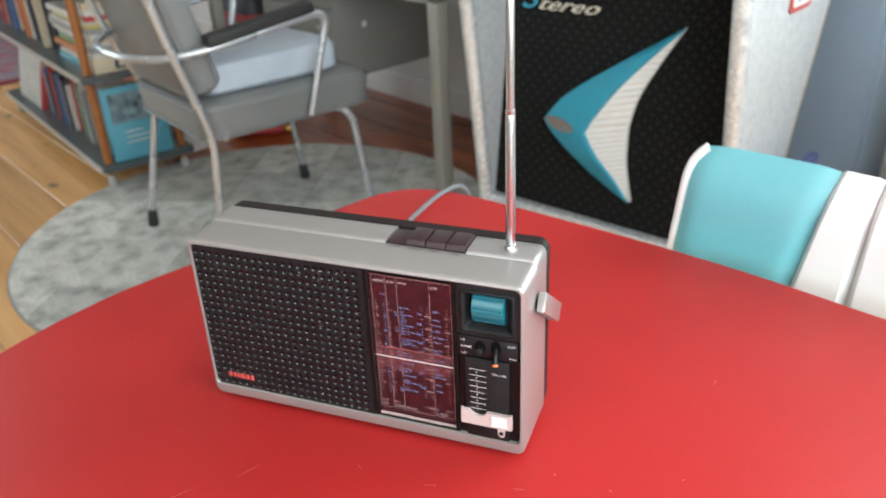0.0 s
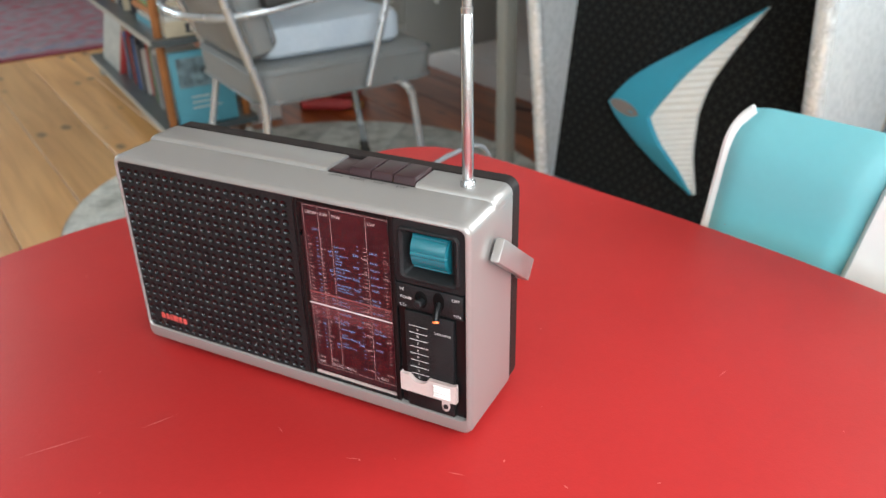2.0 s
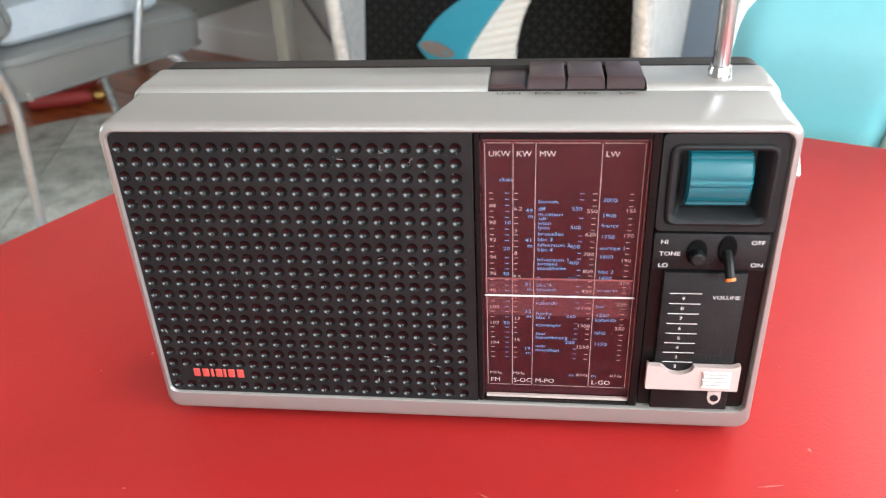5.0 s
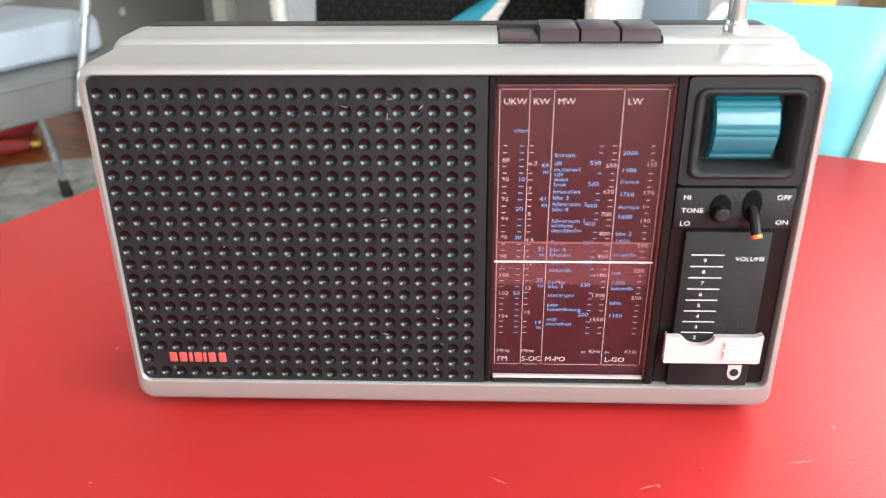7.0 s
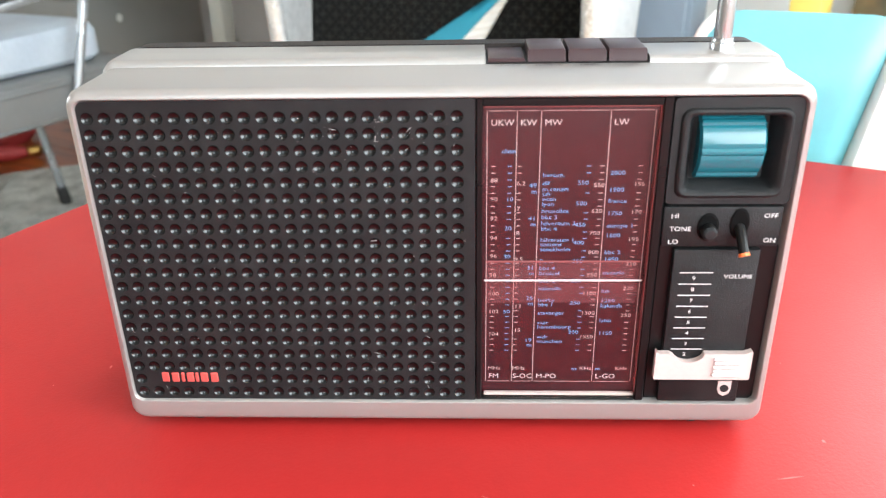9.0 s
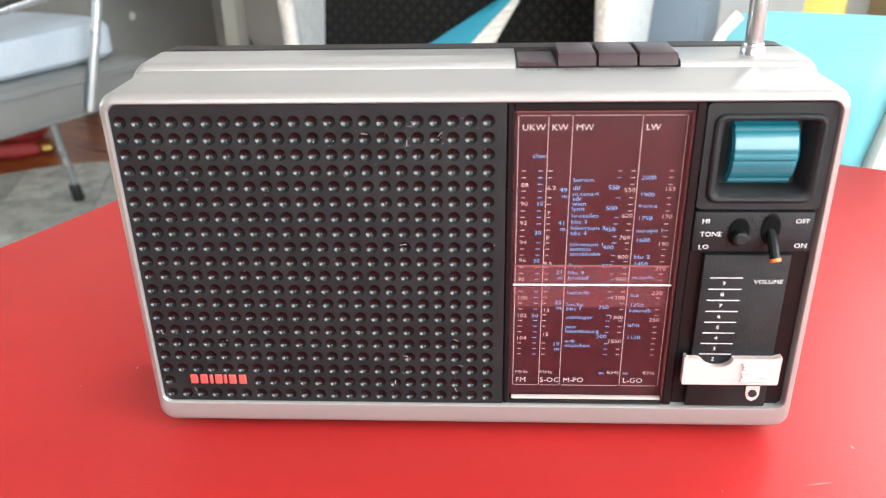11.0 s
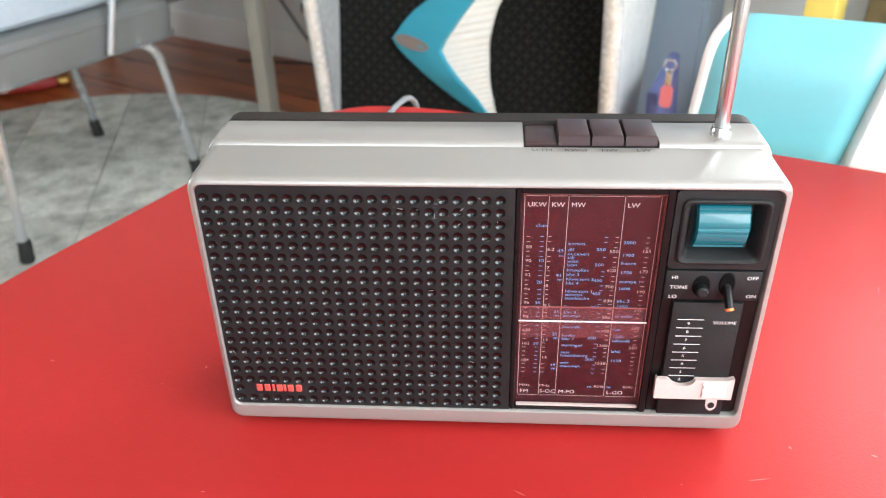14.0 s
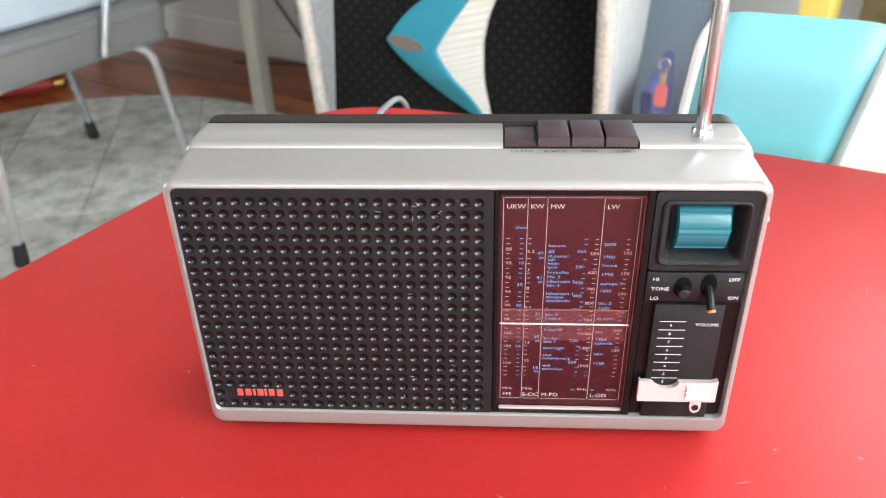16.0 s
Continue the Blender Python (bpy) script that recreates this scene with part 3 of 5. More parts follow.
def along(pts, n):
    """n + 1 points evenly along a smooth line through pts."""
    q = [Vector((*p, 0)) for p in pts]
    fine = []
    for i in range(len(q) - 1):
        a, b, c, d = q[max(i - 1, 0)], q[i], q[i + 1], q[min(i + 2, len(q) - 1)]
        for k in range(12):
            u = k / 12
            fine.append(0.5 * (2 * b + (c - a) * u + (2 * a - 5 * b + 4 * c - d) * u * u + (3 * b - a - 3 * c + d) * u ** 3))
    fine.append(q[-1])
    run = [0]
    for a, b in zip(fine, fine[1:]):
        run.append(run[-1] + (b - a).length)
    return [(float(np.interp(run[-1] * i / n, run, [p.x for p in fine])), float(np.interp(run[-1] * i / n, run, [p.y for p in fine]))) for i in range(n + 1)]


N = 30
upper = (along([(0.225, 0.272), (0.072, 0.171), (-0.059, 0.078), (-0.119, 0.006)], N), along([(0.225, 0.271), (0.161, 0.202), (0.097, 0.126), (0.030, 0.030), (0.012, -0.006)], N), along([(0.227, 0.271), (0.178, 0.187), (0.132, 0.095), (0.116, 0.020)], N))
lower = (along([(-0.119, 0.006), (-0.086, -0.029), (0.019, -0.102), (0.131, -0.163)], N), along([(0.012, -0.006), (0.038, -0.042), (0.099, -0.108), (0.137, -0.161)], N), along([(0.116, 0.020), (0.122, -0.061), (0.134, -0.110), (0.148, -0.158)], N))
outer, ridge, inner = (a + b[1:] for a, b in zip(upper, lower))
arm_height = [0.008 + 0.040 * min(1, 1.6 * min(i, 2 * N - i) / N) for i in range(2 * N + 1)]
chev = thing("chevron_emblem", SPK @ tilt @ pose(0.004, 0, -0.002), "large teal and cream plastic chevron on the black speaker cloth", "emblem")


def strip(lines, bm=None):
    bm = bm or bmesh.new()
    vs = [[bm.verts.new(p) for p in ln] for ln in lines]
    for a, b in zip(vs, vs[1:]):
        for i in range(len(a) - 1):
            bm.faces.new((a[i], a[i + 1], b[i + 1], b[i]))
    return bm


oh = [h * 0.45 for h in arm_height]
part("teal_wing", strip([[(x, -0.002, z) for x, z in outer], [(x, -h, z) for (x, z), h in zip(outer, oh)],
                         [((x + 2 * a) / 3, -(h * 0.8 + o * 0.3), (z + 2 * b) / 3) for (x, z), (a, b), h, o in zip(outer, ridge, arm_height, oh)],
                         [(x, -h, z) for (x, z), h in zip(ridge, arm_height)], [(x + 0.004, -h * 0.8, z) for (x, z), h in zip(ridge, arm_height)], [(x, -0.001, z) for x, z in ridge]]), CHEVRON_TEAL, chev, "glossy teal wing", smooth=50)
# cream part with horizontal ribs, dished between the ridge and its outer edge
ribs = 2 * N
lines = []
for j in range(5):
    k = j / 4
    ln = []
    for i in range(ribs + 1):
        (ax, az), (bx, bz) = ridge[i], inner[i]
        ln.append((ax + (bx - ax) * k + 0.003 * (1 - k), -(arm_height[i] * 0.78 * (1 - k) + 0.012 * k) + (0.004 if i % 2 else 0) * (1 - abs(2 * k - 1) * 0.3), az + (bz - az) * k))
    lines.append(ln)
lines.append([(x, -0.001, z) for x, z in inner])
part("cream_ribs", strip(lines), CHEVRON_WHITE, chev, "cream ribbed inner face", smooth=20)
def wing_height(x):
    f = (x + 0.119) / 0.131
    return 0.0216 + 0.0351 * f if f < 0.667 else 0.045 + (f - 0.667) * 0.009


def oval(k, lift):
    a = k * math.pi / 16
    x = -0.062 + 0.049 * math.cos(a) * 0.993 + 0.0145 * math.sin(a) * 0.12
    return Vector((x, -wing_height(x) - lift, 0.0035 - 0.049 * math.cos(a) * 0.12 + 0.0145 * math.sin(a)))


part("badge", loft([[oval(k, lift) for k in range(32)] for lift in (-0.004, 0.002)]), BADGE, chev, "brown-grey oval badge")
bm = bmesh.new()
words("tereo", -0.182, 0.272, 0.046, bm, -0.004, 0.5, 1.72)
script = thing("speaker_lettering", SPK @ tilt, "cream script lettering reading Stereo on black speaker cloth", "lettering")
g = bmesh.ops.extrude_face_region(bm, geom=bm.faces[:])
bmesh.ops.translate(bm, vec=(0, 0.004, 0), verts=[v for v in g["geom"] if isinstance(v, bmesh.types.BMVert)])
part("letters", bm, CREAM, script)
bm = bmesh.new()
words("S", -0.232, 0.272, 0.083, bm, -0.004, 0.5, 1.3)
part("capital_letter", bm, CHEVRON_TEAL, script, "teal capital letter")
# red-framed card on the cabinet's side
card = thing("side_label", SPK @ pose(XR + 0.0015, 0.125, 0.785, 0, 0, 90), "red-framed white printed label on the cabinet side", "label")
part("label_frame", loft([[Vector((x, 0, z)) for x, z in rounded(-0.062, 0.062, -0.045, 0.075, 0.014)], [Vector((x, -0.003, z)) for x, z in rounded(-0.062, 0.062, -0.045, 0.075, 0.014)]]), RED_LOGO, card)
part("label_face", loft([[Vector((x, -0.003, z)) for x, z in rounded(-0.050, 0.050, -0.034, 0.064, 0.008)], [Vector((x, -0.0045, z)) for x, z in rounded(-0.050, 0.050, -0.034, 0.064, 0.008)]]), WHITE_VINYL, card)
bm = bmesh.new()
for k in range(5):
    quad(bm, -0.036, 0.03 - 0.008 * (k % 2), -0.024 + 0.016 * k, -0.018 + 0.016 * k, -0.0052)
part("print_bar", bm, BLUE_GREY, card, "faded print bars", smooth=None)

# ---- blue-grey locker behind, folder with keys, low shelf with things ----
lock = thing("metal_locker", ROOM @ pose(-1.06, 2.14, 0), "blue-grey painted metal locker against the white wall", "locker")
part("body", box(-0.30, 0.30, 0.0, 0.155, 0.0, 1.9, 0.004), BLUE_GREY, lock)
part("door", box(-0.285, 0.285, -0.016, -0.001, 0.06, 1.88, 0.004), BLUE_GREY, lock)
part("door_handle", box(0.22, 0.245, -0.035, -0.016, 0.95, 1.07, 0.005), TUBE, lock)

fold = solid("document_case", box(-0.012, 0.012, -0.14, 0.14, 0.0, 0.41, 0.008), NAVY, "dark navy leather document case standing on the floor", "case", m=pose(0.165, 1.80, 0.002, 0, -4, -20))
keys = thing("key_ring", pose(0.115, 1.655, 0.475, 0, 0, -20), "metal key ring with a red tag hanging from a case", "keys")
ring = [(0.011 * math.cos(k * math.pi / 8), 0, 0.011 * math.sin(k * math.pi / 8)) for k in range(17)]
part("ring", tube(ring, 0.0018, 0.001, 6), CHROME, keys)
part("key", box(-0.006, 0.006, -0.003, 0.001, -0.045, -0.008, 0.001), CHROME, keys)
part("red_tag", loft([[Vector((x, -0.006, z)) for x, z in rounded(-0.012, 0.012, -0.085, -0.040, 0.009)], [Vector((x, -0.001, z)) for x, z in rounded(-0.012, 0.012, -0.085, -0.040, 0.009)]]), TAG_RED, keys, "red plastic key tag")

bench = thing("low_bench", ROOM @ pose(-0.05, 2.05, 0), "low white bench under the wall holding boxes and a basket", "bench")
part("seat_board", box(-0.55, 1.2, -0.18, 0.22, 0.30, 0.335, 0.005), WHITE_VINYL, bench)
for x in (-0.53, 0.4, 1.15):
    part("leg", box(x, x + 0.035, -0.17, 0.21, 0.0, 0.30, 0.003), WHITE_VINYL, bench)
YELLOW = material("yellow_board", (0.72, 0.56, 0.12), 0.6, vary=0.08)
DARK_OLIVE = material("dark_olive", (0.06, 0.055, 0.035), 0.6, vary=0.4, grain=25, stain=(0.20, 0.13, 0.06), stain_scale=9, stain_amount=0.8)
WICKER = material("brown_wicker", (0.30, 0.17, 0.07), 0.7, vary=0.3, grain=60, bump=0.5, bump_scale=120)
solid("yellow_binder", box(-0.032, 0.032, -0.11, 0.11, 0, 0.34, 0.004), YELLOW, "yellow cardboard binder standing on the low bench", "binder", m=ROOM @ pose(-0.475, 2.03, 0.336))
pic = thing("framed_print", ROOM @ pose(-0.18, 2.14, 0.336, -8, 0, 0), "dark framed print with red lower edge on the bench", "picture")
part("frame", box(-0.22, 0.24, -0.012, 0.012, 0.0, 0.42, 0.005), DARK_OLIVE, pic)
part("red_band", box(-0.10, 0.235, -0.0155, -0.0125, 0.20, 0.225), TAG_RED, pic, "red painted band")
bas = thing("wicker_basket", ROOM @ pose(-0.20, 1.99, 0.336), "round brown wicker basket on the low bench", "basket")
part("bowl", lathe([(0.085, 0.0), (0.105, 0.03), (0.118, 0.085), (0.121, 0.09), (0.112, 0.085), (0.098, 0.03), (0.0, 0.012)], sides=36), WICKER, bas)
rim = [(0.119 * math.cos(k * math.pi / 16), 0.119 * math.sin(k * math.pi / 16), 0.091) for k in range(33)]
part("rim", tube(rim, 0.006, 0.002, 8), WICKER, bas)

# ---- diner chair in teal and white vinyl ----
DIN = pose(-0.023, 0.834, -0.005, 0, 0, -23)
diner = thing("diner_chair", DIN, "retro diner chair in teal and white vinyl beside the table", "chair")


def back_y(x, z, off):
    """The backrest: dished towards the sitter's back, leaning back and rolled over at its top edge."""
    c = (x - 0.20) / 0.20
    top = max(0.0, (z - 0.755) / 0.05)
    return 0.002 - 0.010 * c * c + 0.05 * (z - 0.70) + 0.010 * top ** 2 + off * (1 - 0.6 * min(1, top))


def back_panel(x_lo, x_hi, off0, off1, n=14, z0=0.44):
    bm = bmesh.new()
    zs = [z0 + (0.808 - z0) * (1 - (1 - i / 24) ** 1.6) for i in range(25)]
    def point(i, k, off):
        z = zs[i]
        e = min(k, 1 - k)
        soft = -0.010 * (1 - (1 - min(1, e * 7)) ** 2) if off == off0 else 0
        x = x_lo(z) + (x_hi(z) - x_lo(z)) * k
        return (x, back_y(x, z, off + soft), z - (0.004 * (1 - min(1, e * 9)) if i > 20 else 0) - (0.010 * (i - 18) / 6 if off == off1 and i > 18 else 0))
    f = [[bm.verts.new(point(i, k / n, off0)) for k in range(n + 1)] for i in range(25)]
    b = [[bm.verts.new(point(i, k / n, off1)) for k in range(n + 1)] for i in range(25)]
    for i in range(24):
        for k in range(n):
            bm.faces.new((f[i][k], f[i][k + 1], f[i + 1][k + 1], f[i + 1][k]))
            bm.faces.new((b[i][k], b[i + 1][k], b[i + 1][k + 1], b[i][k + 1]))
        bm.faces.new((f[i][0], f[i + 1][0], b[i + 1][0], b[i][0]))
        bm.faces.new((f[i][n], b[i][n], b[i + 1][n], f[i + 1][n]))
    for k in range(n):
        bm.faces.new((f[24][k], f[24][k + 1], b[24][k + 1], b[24][k]))
        bm.faces.new((f[0][k], b[0][k], b[0][k + 1], f[0][k + 1]))
    return bm


left = lambda z: -0.006 - 0.09 * max(0, 0.79 - z) + 0.011 * max(0, (z - 0.768) / 0.04) ** 2
seam_l = lambda z: 0.140 - 0.19 * (0.808 - z)
seam_r = lambda z: 0.260 + 0.19 * (0.808 - z)
right = lambda z: 0.406 + 0.09 * max(0, 0.79 - z) - 0.020 * max(0, (z - 0.768) / 0.04) ** 2
part("teal_panel", back_panel(left, seam_l, 0.0, 0.034), TEAL_VINYL, diner, "glossy teal vinyl panel")
part("teal_panel", back_panel(seam_r, right, 0.0, 0.034), TEAL_VINYL, diner, "glossy teal vinyl panel")
for k in range(3):
    a = lambda z, k=k: seam_l(z) + 0.0005 + (seam_r(z) - seam_l(z)) * k / 3
    b = lambda z, k=k: seam_l(z) - 0.0005 + (seam_r(z) - seam_l(z)) * (k + 1) / 3
    part("white_channel", back_panel(a, b, -0.001, 0.033, 8), WHITE_VINYL, diner, "padded white vinyl channel")
for fx, s in ((left, -1), (right, 1)):
    pts = []
    for i in range(26):
        z = 0.44 + (0.803 - 0.44) * (1 - (1 - i / 25) ** 1.5)
        x = fx(z) + s * (0.003 - 0.006 * max(0.0, (z - 0.785) / 0.018) ** 2)
        pts.append((x, back_y(x, z, 0.003), z))
    part("piping", tube(pts, 0.0055, 0.01, 8), WHITE_VINYL, diner, "white vinyl piping")
part("seat", loft([[Vector((x, y, z)) for x, y in rounded(-0.02 - g, 0.42 + g, -0.40 - g, 0.0 + g, 0.06, 6)] for z, g in ((0.40, -0.01), (0.41, 0.0), (0.46, 0.0), (0.475, -0.012))]), TEAL_VINYL, diner)
for x in (0.01, 0.39):
    part("leg", tube([(x, -0.38, 0.0), (x, -0.36, 0.39), (x, -0.02, 0.39), (x, 0.01, 0.0)], 0.012, 0.05), CHROME, diner)
    part("back_post", tube([(x + (0.03 if x < 0.2 else -0.03), -0.03, 0.395), (x + (0.03 if x < 0.2 else -0.03), 0.04, 0.46)], 0.010), CHROME, diner)

# ---- shelf unit with books ----
SH = pose(-2.08, 2.06, 0, 0, 0, 149)


def book(name, m, thick, deep, tall, colour, label, cat="book", group="books on the shelf unit"):
    b = thing(name, m, label, cat, group)
    mat = BOOKS[colour]
    bm = box(0, thick * 0.08 + 0.0015, 0, deep, 0, tall, 0.0006, 1)
    box(thick - thick * 0.08 - 0.0015, thick, 0, deep, 0, tall, 0.0006, 1, bm=bm)
    box(0.001, thick - 0.001, 0, 0.002, 0, tall, bm=bm)
    part("cover", bm, mat, b)
    part("pages", box(thick * 0.08 + 0.0016, thick - thick * 0.08 - 0.0016, 0.0022, deep - 0.004, 0.003, tall - 0.003), PAPER, b)
    return b


BOOKS = {k: material("book_" + k, v, 0.5, vary=0.12, grain=30, stain_scale=12) for k, v in {
    "white": (0.62, 0.60, 0.56), "red": (0.45, 0.05, 0.05), "green": (0.14, 0.36, 0.12), "blue": (0.06, 0.13, 0.34), "grey": (0.30, 0.31, 0.31),
    "cream": (0.58, 0.50, 0.36), "dark": (0.05, 0.05, 0.06), "orange": (0.55, 0.20, 0.05), "teal": (0.10, 0.36, 0.46), "yellow": (0.60, 0.52, 0.16)}.items()}
SHELVES = (0.075, 0.395, 0.72)
unit = thing("shelf_unit", SH, "low open shelf unit with dark shelves and wooden posts", "shelf")
LONG, DEEP = 1.40, 0.34
for z in SHELVES:
    sh = part("shelf_board", loft([[Vector((x, y, zz)) for x, y in rounded(-0.01, LONG, -DEEP, 0.0, 0.02)] for zz in (z, z + 0.022)]), SHELF_GREY, unit)
    part("edge_strip", box(0.015, LONG - 0.02, 0.0005, 0.004, z + 0.001, z + 0.021), SHELF_EDGE, sh, "pale worn edge strip")
for x, front in ((0.045, -0.035), (1.34, -0.15)):
    for y in (front, -DEEP + 0.03):
        part("post", lathe([(0.013, 0.05), (0.015, 0.07), (0.015, 0.72), (0.012, 0.75)], Matrix.Translation((x, y, 0)), 14), POST, unit, "orange-brown turned wooden post")
for x in (0.045, 1.34):
    for y in (-0.035, -DEEP + 0.03):
        part("castor", lathe([(0.008, 0.0), (0.015, 0.006), (0.017, 0.022), (0.015, 0.042), (0.007, 0.052)], Matrix.Translation((x, y, 0.0)), 16), SHELF_EDGE, unit)
rng = random.Random(11)
names = list(BOOKS)
for z, start, stop in ((SHELVES[0], 0.10, 0.86), (SHELVES[1], 0.50, 1.28)):
    x = start
    while x < stop:
        t = rng.uniform(0.007, 0.026)
        c = rng.choice(("white", "dark", "cream", "red", "blue", "grey", "dark", "orange", "white", "dark", "grey", "cream", "blue", "green"))
        tall = rng.uniform(0.17, 0.245)
        deep = rng.uniform(0.14, 0.19)
        lean = rng.choice((0, 0, 0, -4, 5))
        book("book", SH @ pose(x + (0.02 if lean else 0), -0.050 - rng.uniform(0, 0.03), z + 0.024, 0, lean, 0) @ pose(t, 0, 0, 0, 0, 180), t, deep, tall, c, c + " bound book standing upright on the shelf unit")
        x += t + 0.0015 + (0.035 if lean else 0)
fo = thing("art_portfolio", SH @ pose(0.93, -0.040, SHELVES[0] + 0.024, 12, 0, 0), "pale grey marbled portfolio leaning on the lower shelf", "portfolio")
MARBLE = material("pale_marbled_card", (0.50, 0.50, 0.47), 0.7, vary=0.25, grain=60, stain=(0.38, 0.38, 0.36), stain_scale=16, stain_amount=0.8)
part("card_cover", box(0.0, 0.36, -0.022, 0.0, 0.0, 0.26, 0.002), MARBLE, fo)
part("spine_strip", box(-0.012, -0.0005, -0.024, 0.002, 0.0, 0.26, 0.002), BOOKS["red"], fo, "red spine strip")
z = SHELVES[1] + 0.0225
for k, c in enumerate(("teal", "white", "cream", "orange", "green", "grey", "white", "grey", "white", "yellow", "white")):
    t = rng.uniform(0.011, 0.024)
    pl = thing("folder", SH @ pose(0.115 + rng.uniform(-0.006, 0.006), -0.045 - rng.uniform(0, 0.012), z, 0, 0, rng.uniform(-2, 2)), c + " paper folder lying flat in a stack on the shelf", "folder", "stacked folders")
    part("sleeve", box(0.0, 0.30, -0.22, 0.0, 0.0, t - 0.0005, 0.001, 1), BOOKS[c], pl)
    z += t
# at the shelf's end: a teal picture book, a box file and a stack of magazines
tb = thing("picture_book", SH @ pose(0.016, -0.055, SHELVES[0] + 0.0235, 0, 4, 0), "teal picture book with a photograph, facing out on shelf", "book")
part("cover", box(0.0, 0.022, -0.215, 0.0, 0.0, 0.262, 0.001), BOOKS["teal"], tb)
PHOTO = material("cover_photograph", (0.20, 0.30, 0.34), 0.4, vary=0.6, grain=24, stain=(0.03, 0.035, 0.04), stain_scale=22, stain_amount=0.95)
part("photograph", box(-0.0012, -0.0002, -0.205, -0.02, 0.135, 0.240), PHOTO, tb, "dark printed photograph")
bm = bmesh.new()
for k in range(3):
    box(-0.0011, -0.0003, -0.160 + 0.02 * k, -0.055, 0.060 + 0.019 * k, 0.0645 + 0.019 * k, bm=bm)
part("print_bar", bm, BOOKS["white"], tb, "pale title bars", smooth=None)
bf = thing("box_file", SH @ pose(0.014, -0.055, SHELVES[1] + 0.0225), "cream cardboard box with a black label on the shelf", "box")
part("carton", box(0.0, 0.05, -0.225, 0.0, 0.0, 0.052, 0.002), BOOKS["cream"], bf)
part("label_patch", box(-0.0012, -0.0002, -0.135, -0.07, 0.010, 0.043), BOOKS["dark"], bf, "black label with pale mark")
part("label_mark", box(-0.0022, -0.0014, -0.120, -0.085, 0.018, 0.034), CREAM, bf)
z = SHELVES[1] + 0.0225 + 0.0525
rng = random.Random(5)
for k, c in enumerate(("white", "grey", "white", "cream", "white", "grey", "yellow", "white", "red", "white", "cream")):
    t = rng.uniform(0.010, 0.022)
    j = rng.uniform(-0.006, 0.006)
    mg = thing("magazine", SH @ pose(0.012 + j, -0.06, z, 0, 0, rng.uniform(-2, 2)), c + " magazine lying flat in a stack on the shelf", "magazine", "stacked magazines")
    part("cover", box(0.0, 0.052, -0.215, 0.0, 0.0, t - 0.0005, 0.001, 1), BOOKS[c], mg)
    z += t
# small things on the floor under the chair and desk
wb = thing("white_box", pose(-2.09, 2.57, 0.0, 0, 0, -28), "white cardboard box standing on the floor by the shelf", "box")
part("carton", box(-0.08, 0.08, -0.065, 0.065, 0.0, 0.14, 0.003), WHITE_VINYL, wb)
part("lid", box(-0.083, 0.083, -0.068, 0.068, 0.141, 0.165, 0.003), WHITE_VINYL, wb)
ft = thing("fire_extinguisher", pose(-1.92, 2.74, 0.027, 0, 90, 20), "red metal cylinder with a brass valve lying on floor", "cylinder")
part("cylinder", lathe([(0.012, -0.07), (0.026, -0.06), (0.027, 0.09), (0.022, 0.13), (0.015, 0.15)]), BOOKS["red"], ft)
part("valve", lathe([(0.012, 0.151), (0.02, 0.16), (0.02, 0.19), (0.008, 0.2)]), material("brass", (0.6, 0.38, 0.12), 0.3, 1.0), ft, "brass valve")
bag = thing("shoulder_bag", pose(-2.02, 3.02, 0, 0, 0, -28), "dark red and black cloth bag standing under the desk", "bag")
bag_body = part("bag_body", loft([[Vector((x, y, z)) for x, y in rounded(-0.15 - g, 0.15 + g, -0.08 - g, 0.08 + g, 0.05)] for z, g in ((0.0, -0.01), (0.03, 0.01), (0.30, 0.015), (0.50, 0.0), (0.56, -0.03))]), BOOKS["red"], bag)
part("bag_flap", loft([[Vector((x, y, z)) for x, y in rounded(-0.145 - g, 0.145 + g, -0.085 - g, 0.085 + g, 0.05)] for z, g in ((0.47, 0.012), (0.52, 0.004), (0.565, -0.025))]), BOOKS["dark"], bag_body, "black cloth flap")
cb = thing("power_strip", ROOM @ pose(-2.15, 2.262, 0.20), "black power strip on the white wall behind desk", "power strip")
part("housing", box(-0.09, 0.09, -0.02, 0.0, 0.0, 0.04, 0.006), RUBBER, cb)
c2 = thing("power_cable", ROOM @ pose(0, 0, 0), "grey power cable hanging down the white wall", "cable")
part("cord", tube([(-2.45, 2.27, 0.34), (-2.32, 2.26, 0.20), (-2.18, 2.24, 0.06), (-1.9, 2.20, 0.012), (-1.5, 2.15, 0.012)], 0.006, 0.1, 8), CABLE, c2)
c3 = thing("power_cable", ROOM @ pose(0, 0, 0), "black power cable hanging from the power strip to floor", "cable")
part("cord", tube([(-2.10, 2.255, 0.21), (-2.06, 2.25, 0.12), (-2.13, 2.23, 0.03), (-2.5, 2.15, 0.010)], 0.004, 0.06, 8), RUBBER, c3)
# ---- red table ----
TOP = 0.702


def closed_curve(ctrl, n):
    q = [Vector((*p, 0)) for p in ctrl]
    out = []
    for i in range(len(q)):
        a, b, c, d = q[i - 1], q[i], q[(i + 1) % len(q)], q[(i + 2) % len(q)]
        for k in range(n):
            u = k / n
            p = 0.5 * (2 * b + (c - a) * u + (2 * a - 5 * b + 4 * c - d) * u * u + (3 * b - a - 3 * c + d) * u ** 3)
            out.append((p.x, p.y))
    return out


